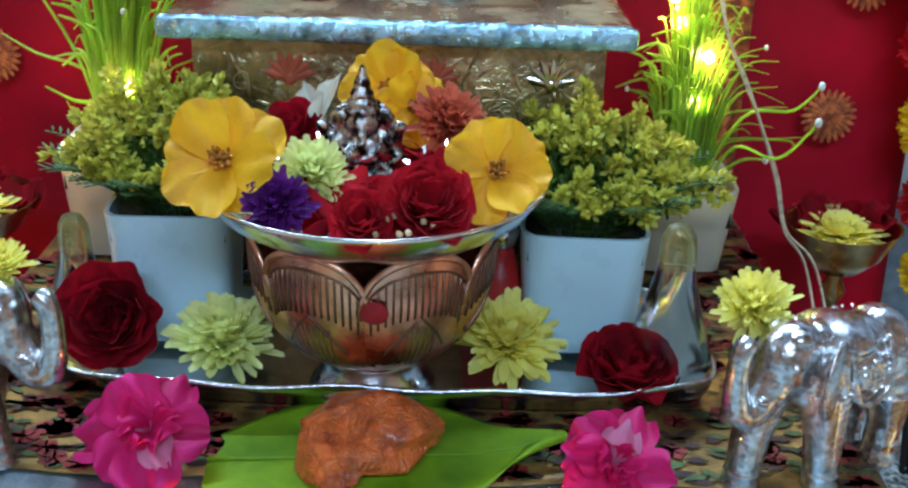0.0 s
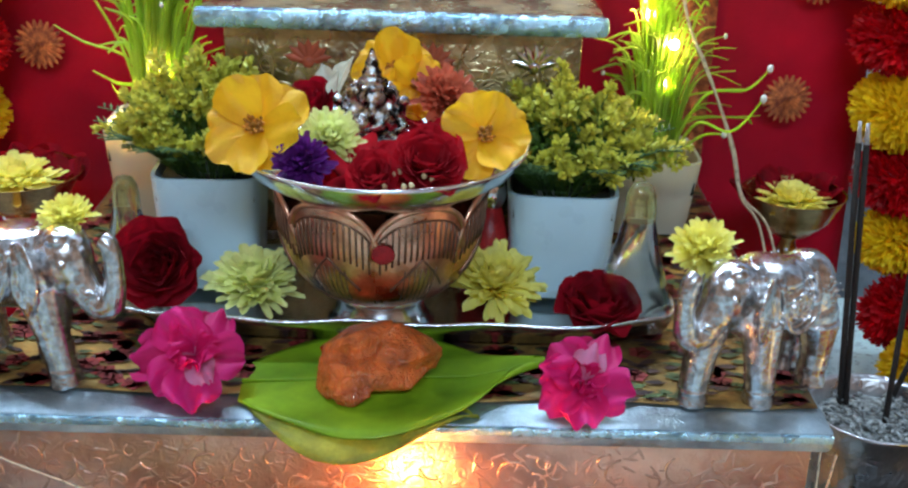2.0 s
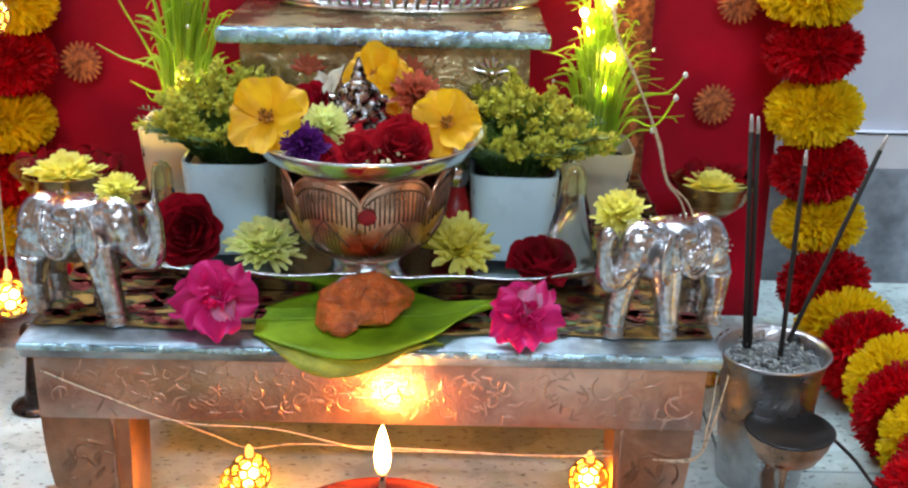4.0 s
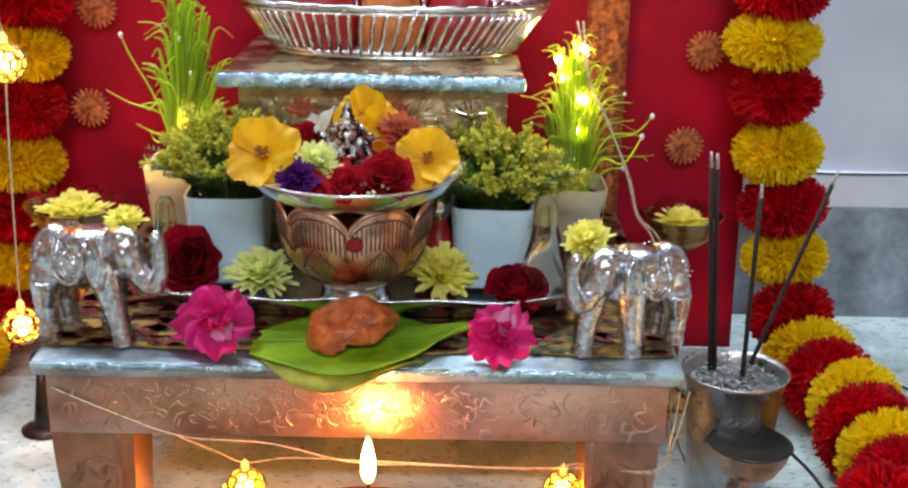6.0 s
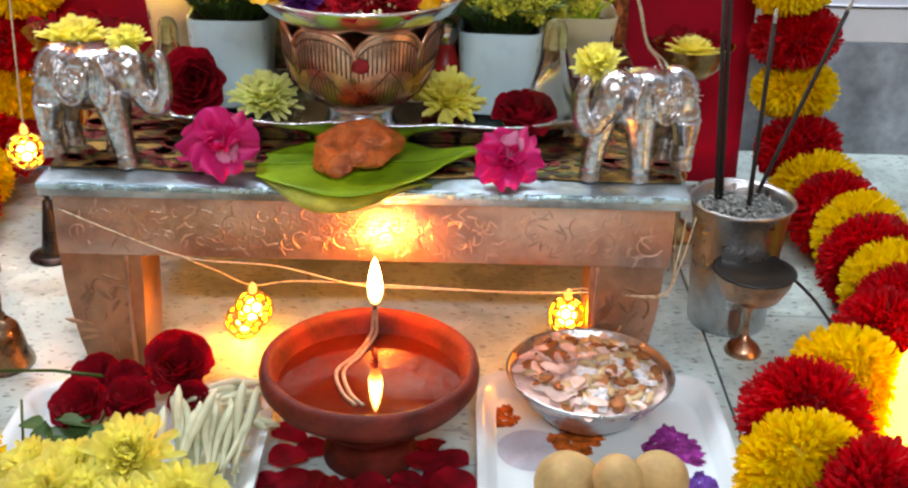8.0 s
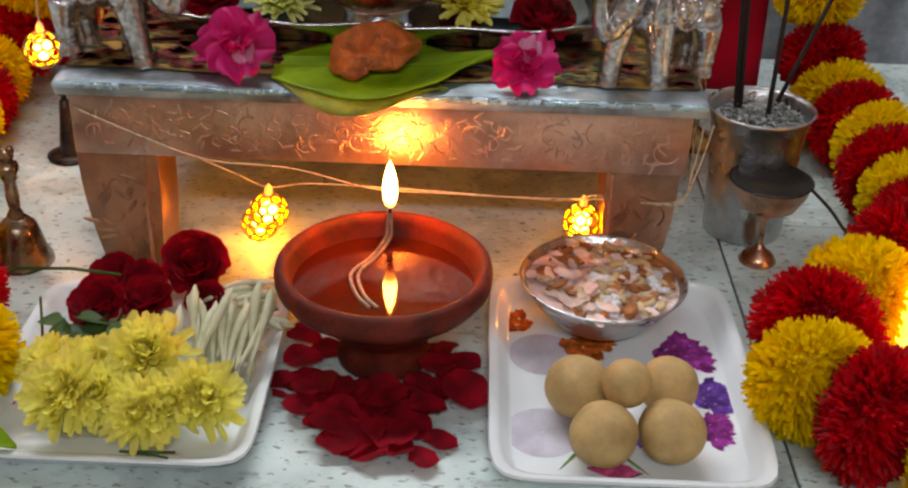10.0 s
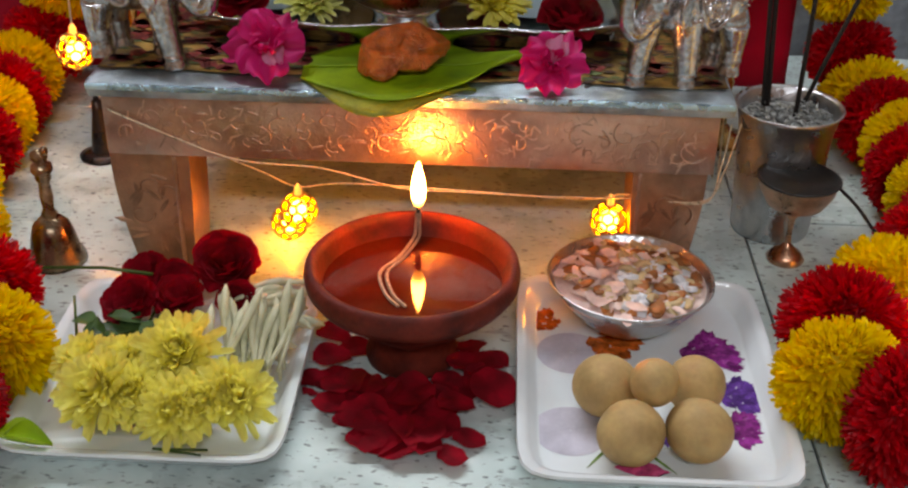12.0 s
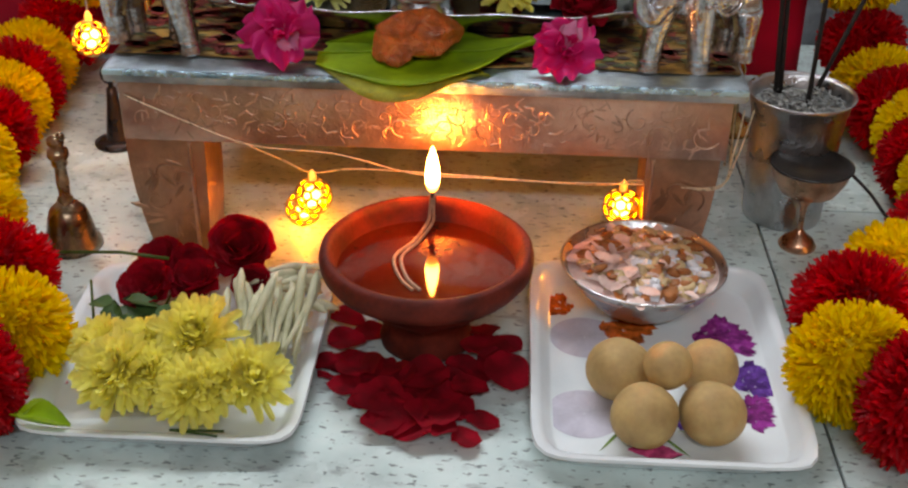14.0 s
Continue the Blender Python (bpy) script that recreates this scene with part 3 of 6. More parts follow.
part("panel", Geo().box((-0.0975, 0.5905, TOP + 0.0035), (0.0835, 0.597, 0.2592), 0.001), BRASSY, stool, sharp=40)
for x in (-0.0975, 0.0775):
    part("side_panel", Geo().box((x, 0.5975, TOP + 0.0035), (x + 0.006, 0.745, 0.2592), 0.001), SILVER_TOP, stool, sharp=40)
part("embossing", embossing(0.17, 0.05, 0.017, 0.0007, 8), BRASSY, stool, "embossed scrolls", kind="stuff", m=put(-0.007, 0.5905, 0.226))
for x in (-0.055, 0.008, 0.06):
    mt = CORAL if x < 0.05 else SILVER_SMOOTH
    lotus = part("lotus_emblem", Geo().ball((0, 0, 0), (0.003, 0.003, 0.001), 10, 6), mt, stool, "painted lotus relief", m=put(x, 0.5895, 0.240) @ spin(90, "X"))
    for k in range(7):
        part("lotus_petal", Geo().petal(0.013, 0.0048, 0, 0, -0.5, spin(-75 + k * 25), nv=3, peak=0.5, tip=0.05), mt, lotus)


# ---- openwork basket on the stool ----
basket = thing("silver_basket", put(0.002, 0.689, 0.268), "oval silver openwork basket with red and orange dressed idols inside", "basket")
A0, A1, B0, B1, HB = 0.088, 0.114, 0.045, 0.057, 0.037


def oval(t, h):
    return Vector(((A0 + (A1 - A0) * h) * math.cos(t), (B0 + (B1 - B0) * h) * math.sin(t), HB * h))


g = Geo()
for rad, h in ((0.0018, 0.03), (0.0012, 0.12), (0.0014, 0.9)):
    g.tube([oval(2 * math.pi * k / 72, h) for k in range(73)], rad, 6, ends=False)
part("base_ring", g, SILVER_SMOOTH, basket)
g = Geo()
g.tube([oval(2 * math.pi * k / 90, 1.0) + Vector((0, 0, 0.0006 * math.sin(k * 2.1))) for k in range(91)], 0.0026, 6, ends=False)
part("rim", g, SILVER_BRIGHT, basket)
for k in range(76):
    t = 2 * math.pi * k / 76
    part("slat", Geo().tube([oval(t + 0.075 * h, h) for h in (0.1, 0.4, 0.7, 0.92)], 0.0011, 4, flat=2.4), SILVER_SMOOTH, basket)
g = Geo().lathe([(0.0005, 0.001), (A0, 0.001), (A0, 0.0025), (0.0005, 0.0025)], 48, squash=B0 / A0)
part("floor_plate", g, SILVER_SMOOTH, basket)
for x, mt, c in ((-0.05, RED_PLASTIC, "red"), (0.0, ORANGE_PLASTIC, "orange"), (0.05, RED_PLASTIC, "red")):
    g = Geo().lathe([(0.0005, 0.0), (0.026, 0.0), (0.024, 0.02), (0.017, 0.045), (0.011, 0.06), (0.008, 0.068), (0.01, 0.076), (0.006, 0.086), (0.0005, 0.09)], 28, wobble=0.12)
    solo("dressed_idol", g, mt, put(x, 0.692, 0.2706), f"small idol in a {c} dress standing in the basket", "statue", "idols in the basket")

# ---- silver salver under the bowl ----
salver = thing("silver_salver", put(-0.008, 0.532, TOP + 0.003), "oblong polished silver salver with a wavy raised rim", "tray")


def salver_ring(k, n, grow, z, wave):
    t = 2 * math.pi * k / n
    c, s = math.cos(t), math.sin(t)
    q = (abs(c) ** 5 + abs(s) ** 5) ** (-1 / 5)
    w = 1 + wave * 0.008 * math.sin(9 * t)
    return Vector(((0.117 + grow) * q * c * w, (0.037 + grow * (1 if grow > -0.02 else 0.3)) * q * s * w, z + wave * 0.0009 * math.sin(14 * t)))


n = 120
rings = [(-0.113, 0.002, 0), (-0.006, 0.002, 0), (0.0, 0.0035, 0.2), (0.007, 0.0115, 0.6), (0.016, 0.0182, 1), (0.0165, 0.0172, 1), (0.008, 0.0102, 0.6), (0.001, 0.0015, 0.2), (-0.113, 0.0005, 0)]
g = Geo()
vs = [salver_ring(k, n, gr, z, w) for k in range(n) for gr, z, w in rings]
vs = [Vector((p.x, p.y if abs(p.y) > 1e-5 else 0, p.z)) for p in vs]
c = len(rings)
g.add(vs, [(k * c + b, ((k + 1) % n) * c + b, ((k + 1) % n) * c + b + 1, k * c + b + 1) for k in range(n) for b in range(c - 1)])
part("dish", g, SILVER_SMOOTH, salver)
g = Geo().tube([salver_ring(k, n, 0.0163, 0.0178, 1) for k in range(n + 1)], 0.0011, 6, ends=False)
part("rim_bead", g, SILVER_BRIGHT, salver)

# ---- lotus bowl ----
BX, BY, BZ = -0.0125, 0.505, 0.1365
bowl = thing("lotus_bowl", put(BX, BY, BZ), "silver lotus-petal bowl with a wide dish, on a low foot", "bowl")
part("foot", Geo().lathe([(0.0005, 0), (0.0245, 0), (0.0252, 0.002), (0.0225, 0.005), (0.0205, 0.011), (0.022, 0.016), (0.024, 0.02), (0.0005, 0.021)], 40), SILVER_SMOOTH, bowl)
cup_prof = [(0.022, 0.0185), (0.032, 0.0235), (0.0395, 0.0325), (0.0442, 0.044), (0.0467, 0.056), (0.048, 0.067), (0.049, 0.077)]
part("cup", Geo().lathe([(r * 0.965, z) for r, z in cup_prof[:5]], 48), COPPERY, bowl)


def cup_at(a, t):
    f = t * (len(cup_prof) - 1)
    i = min(int(f), len(cup_prof) - 2)
    r = cup_prof[i][0] + (cup_prof[i + 1][0] - cup_prof[i][0]) * (f - i)
    z = cup_prof[i][1] + (cup_prof[i + 1][1] - cup_prof[i][1]) * (f - i)
    return Vector((r * math.cos(a), r * math.sin(a), z))


petal_geo = Geo()
half, nu, nv = math.pi / 7 * 1.08, 12, 10
for j in range(nv + 1):
    for i in range(-nu, nu + 1):
        u = i / nu
        top = 0.60 + 0.36 * math.sqrt(max(0, 1 - abs(u) ** 2.3))
        p = cup_at(u * half, top * j / nv)
        bulge = 1 + 0.035 * (1 - u * u) * math.sin(math.pi * min(1, 0.15 + j / nv))
        petal_geo.v.append(Vector((p.x * bulge, p.y * bulge, p.z)))
w = 2 * nu + 1
for j in range(nv):
    for i in range(2 * nu):
        petal_geo.f.append((j * w + i, j * w + i + 1, (j + 1) * w + i + 1, (j + 1) * w + i))
        petal_geo.m.append(0)
petal_mesh = petal_geo.mesh("petal", COPPERY)
ribs = Geo()


def on_petal(u, t):
    top = 0.60 + 0.36 * math.sqrt(max(0, 1 - abs(u) ** 2.3))
    p = cup_at(u * half, top * t)
    bulge = 1.004 + 0.035 * (1 - u * u) * math.sin(math.pi * min(1, 0.15 + t))
    return Vector((p.x * bulge, p.y * bulge, p.z))


edge = Geo().tube([on_petal(-1 + 2 * k / 40, 1.0) for k in range(41)], 0.0014, 6)
edge_mesh = edge.mesh("petal_edge", COPPERY)
ribs.tube([on_petal(-0.86 + 1.72 * k / 30, 0.9) for k in range(31)], 0.0005, 5)
for k in range(-7, 8):
    ribs.tube([on_petal(k / 8.5, t) for t in (0.62, 0.7, 0.8, 0.89)], 0.00055, 4)
ribs.tube([on_petal(-0.6 + 1.2 * k / 20, 0.62 - 0.35 * abs(-0.6 + 1.2 * k / 20)) for k in range(21)], 0.0006, 5)
for k in range(-3, 4):
    ribs.tube([on_petal(k / 9, t) for t in (0.25, 0.4, 0.55)], 0.0004, 4)
rib_mesh = ribs.mesh("veins", COPPER_DARK)
for k in range(7):
    pt = part("petal", petal_mesh, None, bowl, m=spin(-90 + (k + 0.5) * 360 / 7))
    part("vein_pattern", rib_mesh, None, pt)
    part("petal_edge", edge_mesh, None, pt)
part("dish", Geo().lathe([(0.0005, 0.069), (0.028, 0.070), (0.046, 0.0755), (0.058, 0.083), (0.0655, 0.0905), (0.0668, 0.0905), (0.0655, 0.0885), (0.0595, 0.0805), (0.048, 0.073), (0.03, 0.0665), (0.0005, 0.066)], 64), SILVER_SMOOTH, bowl, "polished wide dish")
part("red_dot", Geo().ball((0, 0, 0), (0.0052, 0.0016, 0.0045), 14, 8, rough=0.1), VERMILION, bowl, "vermilion paste dot", m=put(0.0035, -0.0482, 0.055))

# ---- clay lamp ----
DX, DY = 0.003, 0.350
diya = thing("clay_lamp", put(DX, DY, 0), "large terracotta oil lamp on a flared foot, burning", "oil lamp")
part("clay_body", Geo().lathe([(0.0005, 0), (0.026, 0), (0.0265, 0.003), (0.0245, 0.009), (0.0235, 0.016), (0.0255, 0.022), (0.031, 0.028), (0.038, 0.0335), (0.0425, 0.037), (0.0427, 0.0392), (0.0427, 0.041), (0.049, 0.0425), (0.056, 0.0465), (0.0592, 0.0512), (0.0598, 0.0567), (0.0588, 0.0605), (0.0563, 0.0625), (0.0537, 0.0612), (0.052, 0.0565), (0.0498, 0.049), (0.0445, 0.043), (0.03, 0.0395), (0.0005, 0.038)], 72, wobble=0.012), TERRACOTTA, diya)
collar, cn = Geo(), 112
for k in range(cn):
    f = abs((7 * k / cn + 0.25) % 1 - 0.5) * 2
    low = 0.0345 - 0.0145 * (1 - f) ** 1.3
    a = 2 * math.pi * k / cn
    for q in (0, 0.25, 0.6, 1):
        z = 0.0402 + (low - 0.0402) * q
        r = 0.0445 - 1.05 * max(0.0, 0.037 - z)
        collar.v.append(Vector((r * math.cos(a), r * math.sin(a), z)))
    collar.v.append(Vector((r * math.cos(a) * 0.93, r * math.sin(a) * 0.93, z - 0.0006)))
for k in range(cn):
    for i in range(4):
        collar.f.append((k * 5 + i, k * 5 + i + 1, (k + 1) % cn * 5 + i + 1, (k + 1) % cn * 5 + i))
        collar.m.append(0)
part("collar", collar, TERRACOTTA, diya, "scalloped terracotta collar")
part("oil", Geo().lathe([(0.0005, 0.049), (0.0497, 0.049)], 48), OIL, diya, "glossy dark red oil")
FX, FY, OZ = 0.0, 0.046, 0.0496
wk = Geo()
for s in (-1, 1):
    wk.tube(spline([(FX + s * 0.0008, FY, 0.0685), (FX - 0.0003 + s * 0.001, FY - 0.001, 0.06), (FX - 0.001 + s * 0.0014, FY - 0.004, 0.0525), (FX - 0.008 + s * 0.0014, FY - 0.022, OZ), (FX - 0.0165 + s * 0.002, FY - 0.04, OZ), (FX - 0.0115 + s * 0.002, FY - 0.061, OZ), (FX - 0.0035 + s * 0.002, FY - 0.073, OZ)], 8), 0.001, 6)
part("wick", wk, COTTON, diya, "twisted oiled cotton wick")
part("wick_tip", Geo().tube([(FX, FY, 0.0672), (FX, FY, 0.0695), (FX, FY, 0.0712)], [0.0014, 0.0012, 0.0005], 6), CHAR, diya, "charred wick tip")
part("flame", Geo().lathe([(0.0004, 0.0702), (0.0027, 0.0722), (0.0039, 0.0765), (0.0042, 0.0808), (0.0038, 0.0862), (0.0027, 0.0922), (0.0013, 0.0972), (0.0002, 0.1002)], 16, m=put(FX, FY, 0)), FLAME, diya, "bright candle-like flame")

# ---- white serving trays ----
def tray(name, x0, x1, y0, y1, yaw, label):
    t = thing(name, put((x0 + x1) / 2, (y0 + y1) / 2, 0.0005) @ spin(yaw), label, "tray", "serving trays")
    hx, hy, n = (x1 - x0) / 2, (y1 - y0) / 2, 96
    rings = [(-0.03, 0.0022, 12), (-0.0125, 0.0022, 8), (-0.0105, 0.003, 7), (-0.006, 0.0105, 6), (-0.003, 0.0125, 6), (0.0, 0.0128, 6), (0.0005, 0.0112, 6), (-0.0035, 0.0095, 6), (-0.0095, 0.0005, 7), (-0.03, 0.0, 12)]
    vs = []
    for k in range(n):
        a = 2 * math.pi * (k + 0.5) / n
        c, s = math.cos(a), math.sin(a)
        for gr, z, e in rings:
            q = (abs(c) ** 10 + abs(s) ** 10) ** (-1 / 10)
            vs.append(((hx + gr) * q * c, (hy + gr) * q * s, z))
    cc = len(rings)
    g = Geo().add(vs, [(k * cc + b, ((k + 1) % n) * cc + b, ((k + 1) % n) * cc + b + 1, k * cc + b + 1) for k in range(n) for b in range(cc - 1)])
    g.f.append(tuple(k * cc for k in range(n)))
    g.f.append(tuple(k * cc + cc - 1 for k in reversed(range(n))))
    g.m += [0, 0]
    part("tray_body", g, MELAMINE, t, sharp=50)
    return t


tray_left = tray("serving_tray", -0.199, -0.054, 0.236, 0.398, 0, "white melamine tray with floral print, heaped with flowers")
tray_right = tray("serving_tray", 0.0625, 0.2055, 0.2345, 0.421, 0, "white melamine tray with floral print, holding sweets")


def print_spray(parent, x, y, turn, r, mat, n=120, seed=1):
    rs = random.Random(seed)
    g = Geo()
    for k in range(n):
        a, d = rs.uniform(-38, 38), r * 0.72 * math.sqrt(rs.random())
        g.petal(r * 0.26, r * 0.12, 0, 0, 0, spin(a) @ put(0, d, 0.0001 * k / n) @ spin(rs.uniform(-40, 40)), nv=3, tip=0.3)
    part("flower_print", g, mat, parent, kind="stuff", m=put(x - 0.011 if x > 0.03 else x, y, 0.0024) @ spin(turn))


for x, y, t, r, mt, sd in ((0.033, 0.024, -70, 0.038, PRINT_MAGENTA, 1), (0.046, -0.012, -80, 0.03, PRINT_PURPLE, 2), (0.043, -0.036, -95, 0.028, PRINT_MAGENTA, 3), (-0.03, 0.047, -130, 0.036, PRINT_ORANGE, 4), (-0.045, 0.05, 60, 0.024, PRINT_ORANGE, 5), (0.02, -0.03, 180, 0.03, PRINT_PURPLE, 6)):
    print_spray(tray_right, x, y, t, r, mt, seed=sd)
for x, y in ((-0.043, -0.045), (-0.04, 0.025)):
    part("round_print", Geo().lathe([(0.0004, 0.0024), (0.02, 0.0024)], 40), PRINT_GREY, tray_right, m=put(x, y, 0))
g = Geo().petal(0.028, 0.012, 0, 0, 0, spin(-95), nv=5, tip=0.2)
part("tulip_print", g, PRINT_PINK, tray_right, m=put(-0.022, -0.072, 0.0025))
g = Geo().petal(0.025, 0.002, 0, 0, 0, spin(-35), nv=4).petal(0.022, 0.002, 0, 0, 0, put(0.045, -0.002, 0) @ spin(40), nv=4).petal(0.03, 0.0012, 0, 0, 0, put(0.04, 0.018, 0) @ spin(-92), nv=4)
part("leaf_print", g, PRINT_GREEN, tray_right, m=put(-0.036, -0.074, 0.0025))
print_spray(tray_left, -0.062, -0.035, 20, 0.014, PRINT_PURPLE, 14, 9)
print_spray(tray_left, -0.06, -0.03, 60, 0.012, PRINT_PINK, 10, 10)

# ---- sweets ----
for i, (x, y, z, r) in enumerate(((0.1192, 0.2622, 0.0198, 0.0172), (0.1537, 0.2665, 0.0196, 0.0169), (0.1088, 0.3005, 0.0198, 0.0172), (0.1572, 0.3062, 0.0186, 0.016), (0.1312, 0.2825, 0.0365, 0.0128))):
    g = Geo().ball((0, 0, 0), (r, r * rnd(0.97, 1.03), r * rnd(0.95, 1.0)), 28, 20, rough=0.035, freq=70, seed=i * 9.1)
    solo("flour_sweet", g, LADDU, put(x, y, z) @ spin(rnd(0, 360)), "smooth tan round flour sweet" + (" resting on the others" if i == 4 else " on the white tray"), "sweet", "sweets on the tray")

# ---- bowl of dried fruit ----
NX, NY = 0.1275, 0.385
BS = 0.68
nuts = thing("steel_bowl", put(NX, NY, 0.003), "engraved steel bowl on the white tray", "bowl")
part("bowl_body", Geo().lathe([(0.0005, 0), (0.0165, 0), (0.018, 0.002), (0.027, 0.012), (0.0355, 0.026), (0.0432, 0.042), (0.0462, 0.049), (0.0455, 0.0505), (0.0445, 0.049), (0.0418, 0.042), (0.034, 0.027), (0.0255, 0.013), (0.0005, 0.005)], 64), STEEL, nuts)
nuts.scale = (1.05, 1.05, BS)
mix = thing("dried_fruit", put(NX, NY, 0.003), "mixed dried fruit, coconut flakes, cashews and almonds heaped in the bowl", "food", kind="stuff")
mix.scale = (1.05, 1.05, BS)
part("fill", Geo().lathe([(0.0005, 0.051), (0.02, 0.0495), (0.036, 0.0445), (0.0425, 0.042)], 32, wobble=0.05), NUT_FLAKE, mix)
rs = random.Random(11)
gs = {"f": Geo(), "b": Geo(), "p": Geo(), "s": Geo()}
for k in range(360):
    a, d = rs.uniform(0, 2 * math.pi), 0.036 * math.sqrt(rs.random())
    z = 0.0515 - 0.007 * (d / 0.04) ** 2 + rs.uniform(-0.001, 0.0035)
    m = put(d * math.cos(a), d * math.sin(a), z) @ Euler((rs.uniform(-0.7, 0.7), rs.uniform(-0.7, 0.7), rs.uniform(0, 6.3))).to_matrix().to_4x4()
    left = d * math.cos(a) < -0.008
    kind = rs.choice("ffffffpb" if left else "fffpbssp")
    if kind == "f":
        gs["f"].petal(rs.uniform(0.007, 0.015), rs.uniform(0.003, 0.0075), 0, rs.uniform(-40, 40), 0.3, m, nv=3, tip=0.6, base=0.5)
    elif kind == "b":
        gs["b"].ball((0, 0, 0), (0.0068, 0.0038, 0.0026), 10, 7, m, 0.2, 200, k)
    elif kind == "p":
        gs["p"].tube([(0.0055 * math.cos(t), 0.0055 * math.sin(t), 0) for t in (0, 0.6, 1.2, 1.8, 2.4)], [0.001, 0.0023, 0.0025, 0.0022, 0.0009], 7, m)
    else:
        gs["s"].box((-0.003, -0.0025, -0.002), (0.003, 0.0025, 0.002), 0.0006, m)
for k, nm, mt in (("f", "coconut_flakes", NUT_FLAKE), ("b", "almonds", NUT_BROWN), ("p", "cashews", NUT_PALE), ("s", "sugar_lumps", SUGAR)):
    part(nm, gs[k], mt, mix, kind="stuff")


# ---- flowers ----
def chrys_geo(r, seed, layers=9, droop=0.0):
    rs = random.Random(seed)
    g = Geo()
    for l in range(layers):
        t = l / (layers - 1)
        n = int(36 - 18 * t)
        for k in range(n):
            g.petal(r * (1.0 - 0.55 * t) * rs.uniform(0.72, 1.12), r * rs.uniform(0.16, 0.24), -4 + 76 * t ** 0.8 + rs.uniform(-14, 14) - droop, 26 - 30 * t * (1 - t) + rs.uniform(-34, 34), 0.7,
                    put(0, 0, r * 0.2 * t) @ spin(360 * (k + 0.5 * (l % 2)) / n + rs.uniform(-8, 8)) @ put(0, r * 0.07, 0), nu=1, nv=4, peak=0.78, tip=0.74, base=0.3, point=0.05)
    return g


def rose_petals(r, seed, open_=1.0):
    """Petals of a rose, outermost first."""
    rs = random.Random(seed)
    out = []
    for l, (n, k, el, cu) in enumerate(((6, 1.0, 34, 26), (6, 0.88, 48, 24), (5, 0.74, 60, 20), (5, 0.58, 70, 16), (4, 0.42, 80, 10), (3, 0.26, 88, 6))):
        for i in range(n):
            a = 360 * (i + 0.4 * l) / n + rs.uniform(-12, 12)
            out.append(Geo().petal(r * (0.72 + 0.42 * k) * rs.uniform(0.9, 1.06), r * 1.3 * k + r * 0.18, el * open_ + rs.uniform(-6, 6), cu - 40 * (k ** 3) * open_, 0.75, spin(a) @ put(0, r * 0.1 * k, 0), nu=4, nv=6, peak=0.66, tip=0.66, wave=0.06, ph=rs.uniform(0, 6), base=0.4, point=0.06))
    return out


def facing(p, normal, roll=0):
    """A pose at p whose +z looks along normal."""
    return put(*p) @ Vector(normal).to_track_quat("Z", "Y").to_matrix().to_4x4() @ spin(roll)


def chrysanthemum(p, normal, r, mat, label, seed, group="", heart=None):
    t = thing("chrysanthemum", facing(p, normal, seed * 37), label, "flower", group)
    part("corolla", chrys_geo(r, seed), mat, t, kind="stuff")
    part("flower_heart", Geo().ball((0, 0, r * 0.12), (r * 0.24, r * 0.24, r * 0.2), 12, 8, rough=0.25, freq=600), heart or mat, t)
    part("calyx", Geo().lathe([(0.0004, -r * 0.22), (r * 0.12, -r * 0.2), (r * 0.3, -r * 0.02), (r * 0.2, r * 0.05)], 14), LEAF_GREEN, t)
    return t


def rose(p, normal, r, mat, label, seed, open_=1.0, group=""):
    t = thing("rose", facing(p, normal, seed * 53), label, "flower", group)
    for g in rose_petals(r, seed, open_):
        part("petal", g, mat, t)
    g = Geo().lathe([(0.0004, -r * 0.3), (r * 0.18, -r * 0.25), (r * 0.3, 0), (r * 0.25, r * 0.15)], 12)
    for k in range(5):
        g.petal(r * 0.7, r * 0.25, -5, -25, 0.3, spin(72 * k), nv=3, tip=0.05)
    part("sepals", g, LEAF_GREEN, t)
    return t


def cosmos(p, normal, r, seed, label):
    t = thing("cosmos_flower", facing(p, normal, seed * 29), label, "flower", "yellow cosmos in the bowl")
    rs = random.Random(seed)
    for k in range(8):
        g = Geo().petal(r * rs.uniform(0.92, 1.1), r * rs.uniform(0.78, 0.98), rs.uniform(4, 26), rs.uniform(-34, 10), rs.uniform(0.05, 0.35), nu=4, nv=7, peak=0.72, tip=0.66, wave=0.07, ph=rs.uniform(0, 6), base=0.2)
        part("petal", g, COSMOS, t, m=put(0, 0, 0.0004 * (k % 3)) @ spin(45 * k + rs.uniform(-9, 9)))
    g = Geo()
    for k in range(46):
        a, d = rs.uniform(0, 360), r * 0.2 * math.sqrt(rs.random())
        g.tube([(0, d * 0.6, 0), (0, d, r * rs.uniform(0.14, 0.3))], [r * 0.02, r * 0.03], 4, spin(a))
    part("stamen_tuft", g, STAMEN, t, "orange stamens", kind="stuff")
    part("calyx", Geo().lathe([(0.0004, -r * 0.2), (r * 0.1, -r * 0.18), (r * 0.16, 0.0005)], 10), LEAF_GREEN, t)
    return t


